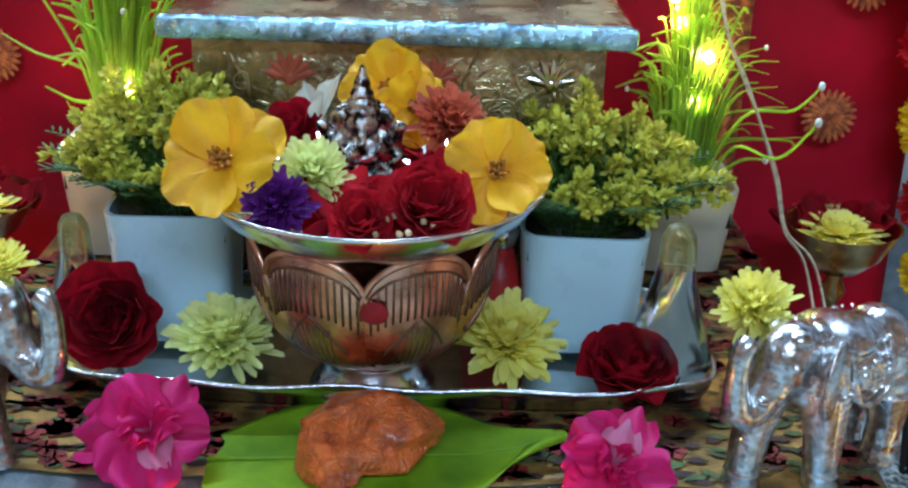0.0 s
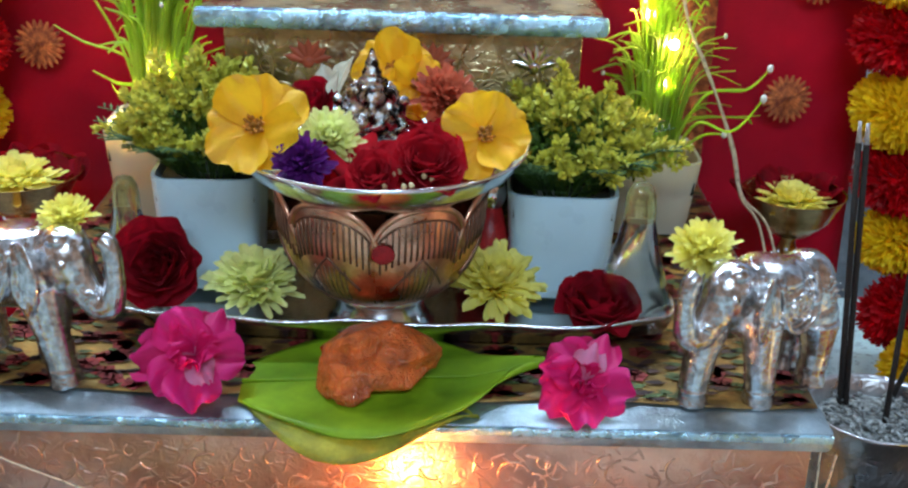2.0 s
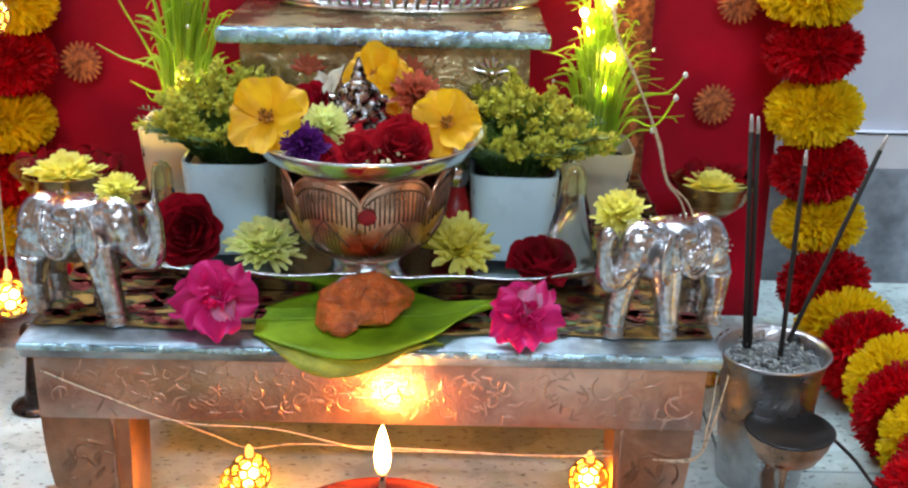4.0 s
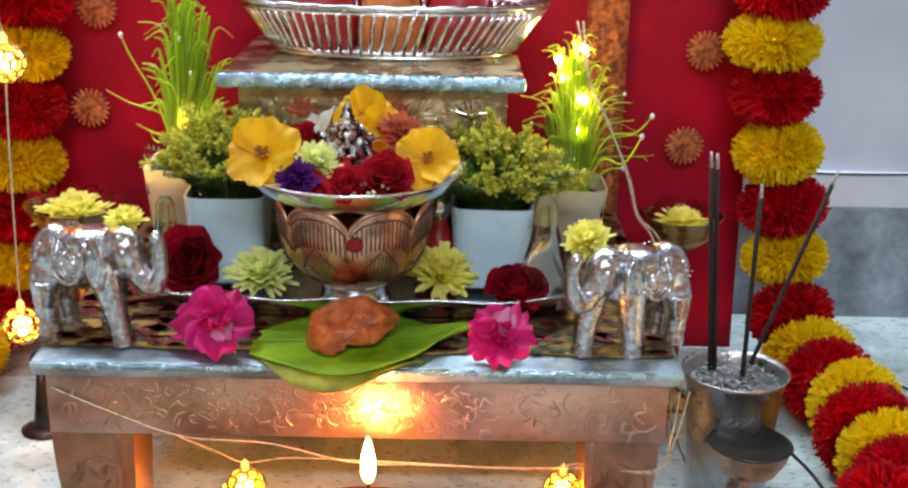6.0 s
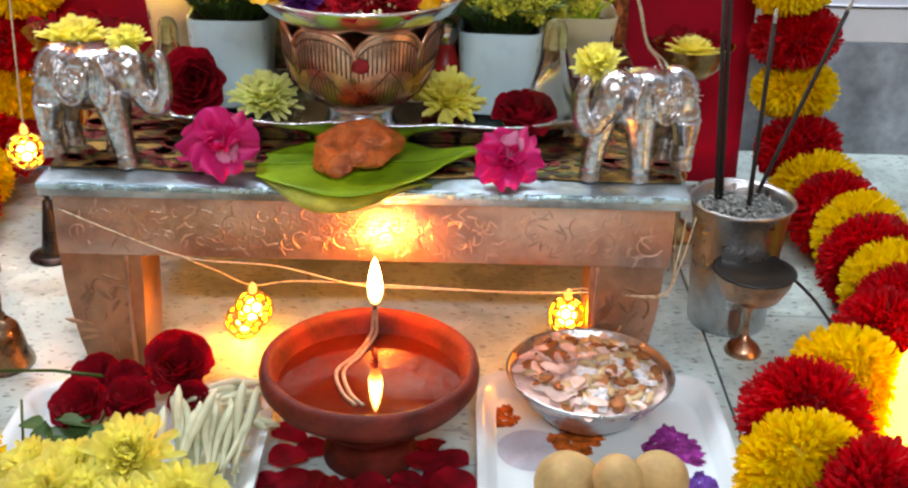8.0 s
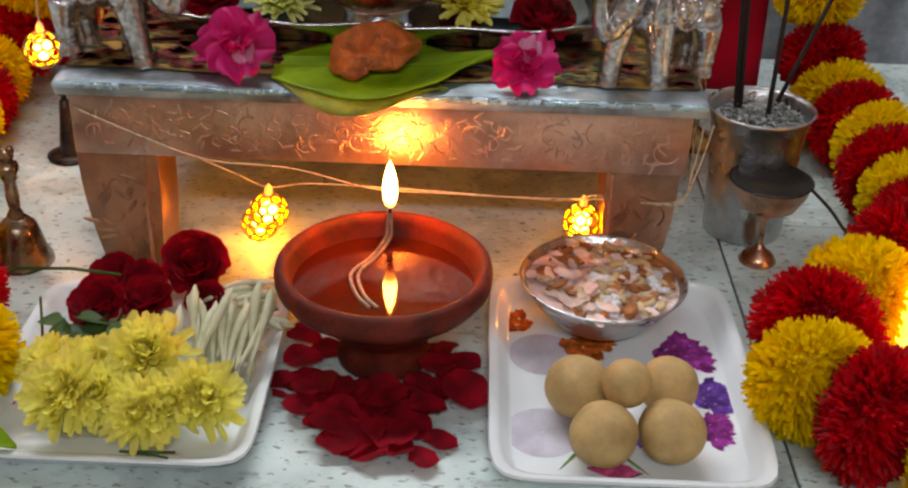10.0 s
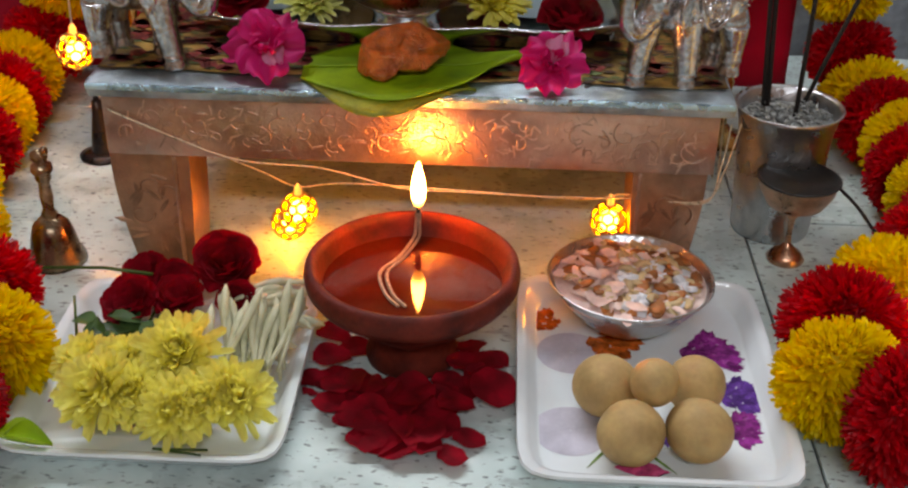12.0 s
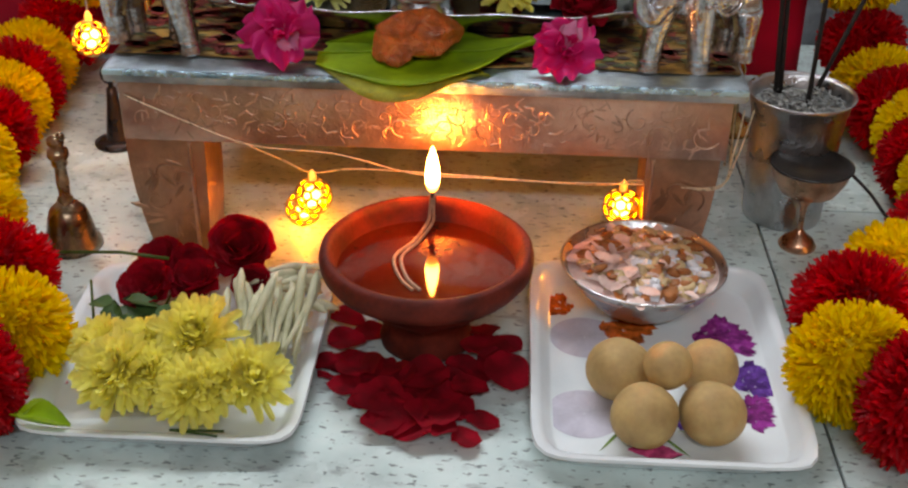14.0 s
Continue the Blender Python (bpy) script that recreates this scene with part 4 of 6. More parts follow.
def pink_flower(p, normal, r, seed, label):
    t = thing("pink_flower", facing(p, normal, seed * 41), label, "flower", "pink flowers on the table")
    rs = random.Random(seed)
    r *= 0.92
    for k in range(6):
        g = Geo().petal(r * rs.uniform(0.85, 1.2), r * rs.uniform(0.75, 1.0), rs.uniform(-4, 24), rs.uniform(-40, 20), rs.uniform(-0.1, 0.5), nu=5, nv=8, peak=0.68, tip=0.62, wave=0.15, ph=rs.uniform(0, 6), base=0.2)
        part("petal", g, PINK, t, m=spin(60 * k + rs.uniform(-22, 22)))
    for k in range(8):
        g = Geo().petal(r * rs.uniform(0.5, 0.85), r * rs.uniform(0.45, 0.7), rs.uniform(30, 70), rs.uniform(-50, 30), 0.3, nu=5, nv=7, peak=0.6, tip=0.62, wave=0.24, ph=rs.uniform(0, 6), base=0.25)
        part("petal", g, PINK_PALE if k == 3 else PINK, t, m=spin(45 * k + rs.uniform(-20, 20)))
    g = Geo()
    for k in range(14):
        g.petal(r * 0.4, r * 0.06, rs.uniform(30, 80), 10, 0.2, spin(rs.uniform(0, 360)), nu=1, nv=3)
    part("flower_heart", g, PINK_PALE, t, "pale pink fringe", kind="stuff")
    return t



rose((-0.1155, 0.513, 0.160), (-0.05, -0.86, 0.42), 0.0205, ROSE, "dark red open rose leaning in the silver salver", 3)
rose((0.0892, 0.502, 0.142), (0.05, -0.3, 0.95), 0.0192, ROSE, "dark red rose lying on the silver salver", 4, 0.82)
chrysanthemum((-0.072, 0.505, 0.153), (0.0, -0.28, 0.95), 0.022, PALE_CHRYS, "pale greenish-yellow chrysanthemum on the salver", 5)
chrysanthemum((0.041, 0.506, 0.1555), (0.05, -0.36, 0.93), 0.023, YELLOW_CHRYS, "yellow chrysanthemum leaning in the salver", 6, heart=STAMEN)
chrysanthemum((0.1285, 0.470, 0.1915), (-0.15, -0.4, 0.9), 0.0155, YELLOW_CHRYS, "yellow chrysanthemum on the elephant's head", 7)
chrysanthemum((-0.145, 0.470, 0.1985), (0.0, -0.3, 0.95), 0.0125, YELLOW_CHRYS, "small yellow chrysanthemum on the elephant's back", 8)
pink_flower((-0.0887, 0.449, 0.146), (0.05, -0.72, 0.62), 0.027, 2, "magenta double flower with ruffled petals on the table")
pink_flower((0.077, 0.437, 0.145), (-0.1, -0.75, 0.6), 0.0245, 5, "magenta ruffled flower lying at the table edge")

# dish of petals with flowers
bed = thing("petal_bed", put(BX, BY, BZ), "loose red rose petals heaped in the silver dish", "petals", kind="stuff")
g, rs = Geo(), random.Random(21)
for k in range(120):
    a, d = rs.uniform(0, 6.28), 0.042 * math.sqrt(rs.random())
    g.petal(rs.uniform(0.012, 0.02), rs.uniform(0.012, 0.018), 0, rs.uniform(-50, 50), 0.3, put(d * math.cos(a), d * math.sin(a), 0.0785 + 0.009 * rs.random() + 0.004 * (d / 0.042) ** 2) @ Euler((rs.uniform(-0.8, 0.8), rs.uniform(-0.8, 0.8), rs.uniform(0, 6.3))).to_matrix().to_4x4(), nu=2, nv=4, tip=0.6, base=0.4)
part("petals", g, RED_PETAL, bed, kind="stuff")
cosmos((-0.0625, 0.474, 0.2405), (-0.15, -0.8, 0.5), 0.0225, 3, "orange-yellow cosmos flower leaning on the dish rim")
cosmos((0.0325, 0.472, 0.2405), (0.12, -0.8, 0.5), 0.0195, 4, "yellow cosmos flower leaning on the dish rim")
cosmos((-0.009, 0.546, 0.248), (0.0, -0.85, 0.45), 0.020, 5, "yellow cosmos flower standing behind the idol")
cosmos((0.001, 0.54, 0.243), (0.3, -0.8, 0.4), 0.016, 6, "yellow cosmos flower beside the idol")
chrysanthemum((-0.0424, 0.463, 0.2285), (-0.05, -0.7, 0.7), 0.0135, PURPLE, "purple aster in the dish", 11, heart=STAMEN)
chrysanthemum((-0.0334, 0.482, 0.233), (0.15, -0.6, 0.75), 0.0145, PALE_CHRYS, "pale greenish chrysanthemum in the dish", 12)
chrysanthemum((0.0148, 0.527, 0.241), (0.2, -0.6, 0.75), 0.0155, CORAL, "coral red flower beside the idol", 13)
rose((-0.0455, 0.53, 0.232), (-0.2, -0.5, 0.8), 0.012, ROSE, "dark red rose behind the idol", 14)
rose((0.009, 0.463, 0.2285), (0.1, -0.6, 0.75), 0.0145, RED_PETAL, "crimson rose among the petals", 15, 0.7)
rose((-0.012, 0.4525, 0.2255), (-0.1, -0.6, 0.75), 0.0105, RED_PETAL, "small crimson rose among the petals", 16, 0.8)
g = Geo().petal(0.022, 0.011, 20, 15, 0.9, nu=3, nv=6, tip=0.15).petal(0.02, 0.01, 30, 10, 0.9, spin(60), nu=3, nv=6, tip=0.15).petal(0.02, 0.01, 45, 10, 0.9, spin(-50), nu=3, nv=6, tip=0.15)
solo("white_bud", g, WHITE_PETAL, facing((-0.036, 0.533, 0.237), (-0.5, -0.3, 0.8)), "creamy white half-open bud beside the idol", "flower")
g, rs = Geo(), random.Random(30)
for k in range(7):
    g.ball((rs.uniform(-0.012, 0.014), rs.uniform(-0.004, 0.006), rs.uniform(0, 0.004)), 0.0013, 7, 5, rough=0.3, freq=500)
solo("rice_offering", g, NUT_PALE, put(-0.002, 0.4465, 0.2265), "pale puffed offering crumbs on the red petals", "food", kind="stuff")


# ---- seated idol and elephants ----
def carved(name, geo, mat, m, label, voxel, mirror=False, group=""):
    if mirror:
        geo.v = [Vector((-p.x, p.y, p.z)) for p in geo.v]
        geo.f = [tuple(reversed(q)) for q in geo.f]
    ob = solo(name, geo, mat, m, label, "statue", group)
    r = ob.modifiers.new("fuse", "REMESH")
    r.mode, r.voxel_size, r.use_smooth_shade = "VOXEL", voxel, True
    s = ob.modifiers.new("soften", "SMOOTH")
    s.factor, s.iterations = 0.5, 4
    return ob


g = Geo().lathe([(0.0004, 0), (0.0175, 0), (0.0185, 0.003), (0.0165, 0.007), (0.0004, 0.0075)], 24, squash=0.8)
for c, r in (((0, -0.004, 0.011), (0.016, 0.010, 0.005)), ((0, -0.002, 0.019), (0.0105, 0.0085, 0.009)), ((0, 0, 0.026), (0.009, 0.007, 0.006)), ((0, -0.003, 0.0335), (0.0068, 0.0062, 0.0065)), ((-0.0088, -0.001, 0.034), (0.0042, 0.0016, 0.0055)), ((0.0088, -0.001, 0.034), (0.0042, 0.0016, 0.0055)), ((0, 0.006, 0.026), (0.012, 0.002, 0.014))):
    g.ball(c, r)
g.lathe([(0.0003, 0.0368), (0.0066, 0.037), (0.0072, 0.039), (0.0056, 0.0405), (0.0062, 0.0425), (0.0046, 0.0445), (0.005, 0.0462), (0.0034, 0.049), (0.0036, 0.051), (0.002, 0.0545), (0.0012, 0.058), (0.0003, 0.0595)], 14, put(0, -0.001, 0))
g.tube(spline([(0, -0.008, 0.033), (0.0005, -0.0105, 0.027), (-0.002, -0.0112, 0.021), (-0.005, -0.0105, 0.0195)]), 0.0021, 7)
for s in (-1, 1):
    g.tube([(s * 0.008, 0, 0.028), (s * 0.0145, -0.002, 0.024), (s * 0.0148, -0.006, 0.031)], [0.003, 0.0028, 0.0024], 7)
    g.tube([(s * 0.009, -0.001, 0.026), (s * 0.0155, -0.004, 0.018), (s * 0.011, -0.009, 0.016)], [0.003, 0.0028, 0.0024], 7)
    g.ball((s * 0.0155, -0.007, 0.033), 0.003, 8, 6)
    g.ball((s * 0.0125, -0.008, 0.0105), (0.006, 0.006, 0.0035), 10, 7)
for k in range(15):
    a = math.pi * k / 14
    g.ball((0.0128 * math.cos(a), 0.0055, 0.027 + 0.0145 * math.sin(a)), 0.0016, 7, 5)
    g.ball((0.0082 * math.cos(a), -0.0078 - 0.002 * math.sin(a), 0.0265 - 0.0075 * math.sin(a)), 0.0011, 6, 5)
carved("seated_idol", g, SILVER_OLD, put(-0.0175, 0.516, 0.2155) @ Matrix.Diagonal((0.95, 0.95, 0.86, 1)), "small tarnished silver seated idol among the flowers", 0.0007)


def elephant(far_leg_first):
    g = Geo()
    for c, r in (((0.012, 0, 0.049), (0.027, 0.0165, 0.0195)), ((0.028, 0, 0.049), (0.0155, 0.0155, 0.0205)), ((-0.007, 0, 0.051), (0.017, 0.0155, 0.0195)), ((-0.0205, 0, 0.0575), (0.0142, 0.0122, 0.0165)), ((-0.029, 0, 0.0485), (0.0085, 0.0088, 0.0098)), ((0.003, 0, 0.0625), (0.015, 0.0172, 0.0085)), ((0.006, -0.0148, 0.05), (0.010, 0.0028, 0.011)), ((0.006, 0.0148, 0.05), (0.010, 0.0028, 0.011)), ((0.031, -0.009, 0.036), (0.0105, 0.008, 0.014)), ((0.031, 0.009, 0.036), (0.0105, 0.008, 0.014)), ((-0.022, -0.0052, 0.0685), (0.0055, 0.005, 0.0045)), ((-0.022, 0.0052, 0.0685), (0.0055, 0.005, 0.0045))):
        g.ball(c, r, 20, 14)
    for s in (-1, 1):
        g.ball((0, 0, 0), (0.0122, 0.0026, 0.0172), 16, 12, put(-0.0105, s * 0.0152, 0.052) @ spin(s * -24))
        g.tube([(-0.031, s * 0.0045, 0.048), (-0.037, s * 0.0062, 0.045), (-0.041, s * 0.0066, 0.047)], [0.0019, 0.0016, 0.0007], 7)
        g.tube([(0.031, s * 0.009, 0.035), (0.0325, s * 0.009, 0.018), (0.031, s * 0.009, 0.006), (0.0305, s * 0.009, 0.0)], [0.0104, 0.0074, 0.007, 0.0082], 12)
    ahead, under = ((-0.0265, 0.004, 0.043), (-0.0305, 0.004, 0.024), (-0.0325, 0.004, 0.008), (-0.033, 0.004, 0.0)), ((-0.008, -0.0095, 0.045), (-0.0075, -0.0115, 0.024), (-0.0062, -0.012, 0.008), (-0.006, -0.012, 0.0))
    if not far_leg_first:
        ahead, under = ((-0.012, -0.008, 0.045), (-0.017, -0.0085, 0.026), (-0.021, -0.0085, 0.008), (-0.0225, -0.0085, 0.0)), ((-0.007, 0.008, 0.045), (-0.0055, 0.0085, 0.024), (-0.003, 0.0085, 0.008), (-0.003, 0.0085, 0.0))
    for line in (ahead, under):
        g.tube(line, [0.0104, 0.0078, 0.007, 0.0082], 12)
    g.tube(spline([(-0.027, 0, 0.054), (-0.0325, 0, 0.0445), (-0.0385, 0, 0.0385), (-0.0442, 0, 0.041), (-0.0465, 0, 0.05), (-0.0466, 0, 0.0605), (-0.0452, 0, 0.068), (-0.042, 0, 0.0708)], 4), [0.009 - 0.0047 * min(1, k / 18) for k in range(29)], 10)
    g.tube(spline([(0.042, 0, 0.052), (0.0455, 0, 0.046), (0.0462, 0, 0.034), (0.0455, 0, 0.026)], 4), 0.0014, 6)
    for k in range(16):
        a = math.pi * k / 15
        g.ball((0.006 + 0.0105 * math.cos(a), -0.0168, 0.051 - 0.0125 * math.sin(a)), 0.0012, 6, 5)
        g.ball((0.006 + 0.0105 * math.cos(a), 0.0168, 0.051 - 0.0125 * math.sin(a)), 0.0012, 6, 5)
    for k in range(11):
        a = math.pi * (k / 10 - 0.5)
        g.ball((-0.008 - 0.002 * math.cos(a), 0.0168 * math.sin(a), 0.053 + 0.0195 * math.cos(a)), 0.0013, 6, 5)
        g.ball((0.018, 0.0168 * math.sin(a), 0.051 + 0.0195 * math.cos(a)), 0.0012, 6, 5)
    rs = random.Random(4)
    for s in (-1, 1):
        g.tube(spline([(-0.004, s * 0.0155, 0.064), (-0.0035, s * 0.0185, 0.052), (0.001, s * 0.0188, 0.041), (0.009, s * 0.0188, 0.039), (0.0165, s * 0.0185, 0.044), (0.019, s * 0.017, 0.056), (0.0185, s * 0.013, 0.065)], 4), 0.0017, 6)
        g.tube(spline([(-0.0045, s * 0.0135, 0.064), (-0.009, s * 0.0178, 0.06), (-0.007, s * 0.018, 0.048), (-0.011, s * 0.0172, 0.039)], 4), 0.0013, 6)
        for k in range(26):
            a, d = 2.4 * k, 0.0012 * math.sqrt(k) * 1.15
            g.ball((0.0085 + d * math.cos(a), s * (0.0182 - 0.02 * d), 0.0515 + d * math.sin(a)), 0.0008 + 0.0003 * (k % 3), 6, 5)
            g.ball((0.031 + 1.2 * d * math.cos(a), s * (0.0155 - 0.25 * d), 0.05 + 1.6 * d * math.sin(a)), 0.0008 + 0.0003 * (k % 2), 6, 5)
        for k in (1, 5):
            line = spline(under if (s < 0) == far_leg_first else ahead, 4)
            g.ball(line[min(len(line) - 2, 3 + k)], (0.0079, 0.0079, 0.0009), 12, 6)
            g.ball((0.0322, s * 0.009, 0.027 - 0.0034 * k), (0.0079, 0.0079, 0.0009), 12, 6)
        g.ball((-0.0265, s * 0.0105, 0.0595), (0.0022, 0.0012, 0.0014), 8, 6)
    for k in range(9):
        g.ball((-0.0315 + 0.0013 * k, 0.0, 0.0635 + 0.0011 * k), (0.0016, 0.0045, 0.0016), 8, 6)
    return g


carved("elephant_figurine", elephant(True), SILVER_BRIGHT, put(0.1545, 0.4635, TOP + 0.0005) @ spin(32) @ Matrix.Diagonal((0.94, 0.94, 0.9, 1)), "bright silver elephant figurine with raised trunk on the table", 0.0007, group="silver elephants")
carved("elephant_figurine", elephant(False), SILVER_BRIGHT, put(-0.1635, 0.467, TOP + 0.0005) @ spin(-20) @ Matrix.Scale(0.97, 4), "bright silver elephant figurine striding, on the table corner", 0.0007, True, group="silver elephants")

# ---- betel leaves and jaggery ----
leaf = thing("betel_leaf", put(-0.07, 0.454, TOP + 0.0025), "glossy green betel leaf overhanging the table edge", "leaf", "betel leaves")
g = Geo().petal(0.134, 0.094, 2, 0, 0.0, spin(-87), nu=8, nv=16, peak=0.42, tip=0.08, wave=0.02, ph=1, base=0.35)
for p in g.v:
    if p.y < -0.035:
        p.z -= 0.25 * (-0.035 - p.y)
    if p.x > 0.1:
        p.z += 0.2 * (p.x - 0.1)
part("blade", g, BETEL, leaf).modifiers.new("thick", "SOLIDIFY").thickness = 0.0005
v = Geo().tube([(0.132 * k / 12, 0.004 * k / 12, 0.0007 + (0.0048 * k / 12) + (0.2 * max(0, 0.132 * k / 12 - 0.1))) for k in range(13)], [0.0009 * (1 - 0.7 * k / 12) for k in range(13)], 5)
part("midrib", v, BETEL, leaf)
leaf2 = thing("betel_leaf", put(-0.064, 0.453, TOP + 0.0012), "second yellowing green betel leaf beneath the first", "leaf", "betel leaves")
g = Geo().petal(0.1, 0.086, 0, 0, 0.0, spin(-102), nu=7, nv=12, peak=0.45, tip=0.08, wave=0.02, ph=3, base=0.35)
for p in g.v:
    if p.y < -0.035:
        p.z -= 0.3 * (-0.035 - p.y)
part("blade", g, BETEL_OLD, leaf2).modifiers.new("thick", "SOLIDIFY").thickness = 0.0005


def chunk(g, c, r, n, seed):
    """An angular broken lump."""
    rs, b = random.Random(seed), bmesh.new()
    for k in range(n):
        d = Vector((rs.gauss(0, 1), rs.gauss(0, 1), rs.gauss(0, 1))).normalized() * rs.uniform(0.9, 1.06)
        b.verts.new((c[0] + d.x * r[0], c[1] + d.y * r[1], max(0.0, c[2] + d.z * r[2])))
    bmesh.ops.convex_hull(b, input=b.verts[:])
    b.verts.index_update()
    g.add([v.co.copy() for v in b.verts], [tuple(v.index for v in f.verts) for f in b.faces])
    b.free()


g = Geo()
for c, r, n, sd in (((0, 0, 0.008), (0.029, 0.018, 0.0095), 26, 1), ((-0.005, 0.002, 0.015), (0.016, 0.0135, 0.013), 16, 2), ((0.011, -0.002, 0.0125), (0.0165, 0.0135, 0.010), 16, 3), ((-0.014, -0.006, 0.007), (0.0125, 0.012, 0.008), 16, 4), ((-0.009, -0.0165, 0.0035), (0.009, 0.005, 0.0035), 16, 6)):
    chunk(g, c, r, n, sd)
jag = solo("jaggery_lump", g, JAGGERY, put(-0.0125, 0.453, TOP + 0.0035) @ spin(6) @ Matrix.Diagonal((1.1, 1.1, 1.3, 1)), "orange-brown glossy lump of jaggery on the leaf", "food", smooth=True)
fuse = jag.modifiers.new("fuse", "REMESH")
fuse.mode, fuse.voxel_size, fuse.use_smooth_shade = "VOXEL", 0.0009, True
rough_coat = jag.modifiers.new("soften", "SMOOTH")
rough_coat.factor, rough_coat.iterations = 0.5, 1

# ---- ornaments beside the pots ----
for x, y, k in ((0.1065, 0.508, 1.0), (-0.134, 0.522, 0.88)):
    t = thing("glass_ornament", put(x, y, 0.1375), "clear glass teardrop ornament standing on the salver", "ornament", "glass ornaments")
    t.scale = (k, k, k)
    part("cone", Geo().lathe([(0.0004, 0), (0.0185, 0), (0.0195, 0.003), (0.0178, 0.014), (0.0135, 0.03), (0.0095, 0.044), (0.0076, 0.053)], 32, squash=0.7, wobble=0.05), GLASS, t)
    part("knob", Geo().lathe([(0.0077, 0.0532), (0.0074, 0.06), (0.0068, 0.066), (0.0045, 0.0705), (0.0004, 0.072)], 24, squash=0.75, wobble=0.05), GLASS_GOLD, t, "gold-tinted top")
t = thing("silver_ornament", put(0.0385, 0.549, 0.1375), "small silver figure with a red skirt behind the bowl", "ornament")
part("head", Geo().ball((0, 0, 0.05), (0.0085, 0.008, 0.0105), 18, 12), SILVER_SMOOTH, t)
part("skirt", Geo().lathe([(0.0004, 0), (0.015, 0), (0.0145, 0.012), (0.010, 0.028), (0.006, 0.042), (0.0004, 0.043)], 24, wobble=0.1), RED_PLASTIC, t, "red skirt")


# ---- potted plants ----
def pot_geo(w0, w1, h, wall=0.0018):
    """A square pot with rounded corners, narrower at the foot."""
    g, n = Geo(), 48
    rings = [(w0 / 2 * 0.2, 0.0), (w0 / 2, 0.0), (w0 / 2 + 0.0006, 0.0012), (w1 / 2, h), (w1 / 2 - wall, h), (w0 / 2 - wall, 0.004), (0.001, 0.004)]
    vs = []
    for k in range(n):
        a = 2 * math.pi * (k + 0.5) / n
        c, s = math.cos(a), math.sin(a)
        q = (abs(c) ** 7 + abs(s) ** 7) ** (-1 / 7)
        vs += [(r * q * c, r * q * s, z) for r, z in rings]
    m = len(rings)
    return g.add(vs, [(k * m + b, ((k + 1) % n) * m + b, ((k + 1) % n) * m + b + 1, k * m + b + 1) for k in range(n) for b in range(m - 1)])


def shrub(x, y, z, w1, h, seed, yaw, spread, tall, lean):
    t = thing("potted_shrub", put(x, y, z) @ spin(yaw), "artificial yellow-green shrub in a square white pot", "plant", "front potted plants")
    part("pot", pot_geo(w1 * 0.86, w1, h), WHITE_POT, t, "glossy white square pot", sharp=50)
    part("soil", Geo().box((-w1 * 0.44, -w1 * 0.44, h - 0.012), (w1 * 0.44, w1 * 0.44, h - 0.005)), SOIL, t)
    rs = random.Random(seed)
    lime, green, fern, stem = Geo(), Geo(), Geo(), Geo()
    for k in range(100):
        a, e = rs.uniform(0, 6.283), math.sqrt(rs.random())
        tip = Vector((math.cos(a) * e * spread * rs.uniform(0.8, 1.15) + lean, math.sin(a) * e * spread * 0.8, tall * (1.0 - 0.66 * e * e) * rs.uniform(0.62, 1.16)))
        root = Vector((math.cos(a) * e * w1 * 0.3, math.sin(a) * e * w1 * 0.3, h - 0.006))
        mid = root.lerp(Vector((tip.x, tip.y, h + tip.z)), 0.55) + Vector((0, 0, 0.006))
        line = spline([root, mid, Vector((tip.x, tip.y, h + tip.z))], 6)
        stem.tube(line, 0.0005, 3, ends=False)
        for j in range(4, len(line)):
            f = j / (len(line) - 1)
            way = (line[j] - line[j - 1]).normalized()
            for q in range(3 if f < 0.62 else 8):
                d = (way * rs.uniform(0.2, 1.1) + Vector((rs.gauss(0, 0.6), rs.gauss(0, 0.6), rs.gauss(0, 0.5)))).normalized()
                m = facing(line[j] + d * 0.0008, d, rs.uniform(0, 360)) @ spin(78, "X")
                (lime if f > 0.6 else green).petal(rs.uniform(0.0036, 0.0058), rs.uniform(0.0019, 0.003), 5, rs.uniform(10, 50), 0.9, m, nu=1, nv=3, peak=0.62, tip=0.55, point=0.05)
    for k in range(44):
        a = rs.uniform(0, 6.283)
        L = rs.uniform(0.026, 0.046)
        base = put(math.cos(a) * w1 * 0.3, math.sin(a) * w1 * 0.3, h - 0.004) @ spin(math.degrees(a) - 90)
        pts = [Vector((0, L * f, L * (1.35 * f - 0.7 * f * f))) for f in (0, 0.25, 0.5, 0.75, 1)]
        fern.tube(pts, 0.0004, 3, base, ends=False)
        for j in range(1, 12):
            f = j / 12
            p = Vector((0, L * f, L * (1.35 * f - 0.7 * f * f)))
            for s in (-1, 1):
                fern.petal(L * 0.3 * (1 - 0.6 * f), 0.0014, 10, 10, 0.2, base @ put(*p) @ spin(-s * 62), nu=1, nv=2, tip=0.2)
    part("stem_tangle", stem, LEAF_GREEN, t, kind="stuff")
    part("bud_foliage", lime, LEAF_LIME, t, "lime bud-like leaves", kind="stuff")
    part("leaf_foliage", green, LEAF_GREEN, t, kind="stuff")
    part("fern_foliage", fern, LEAF_DARK, t, "dark green fern fronds", kind="stuff")


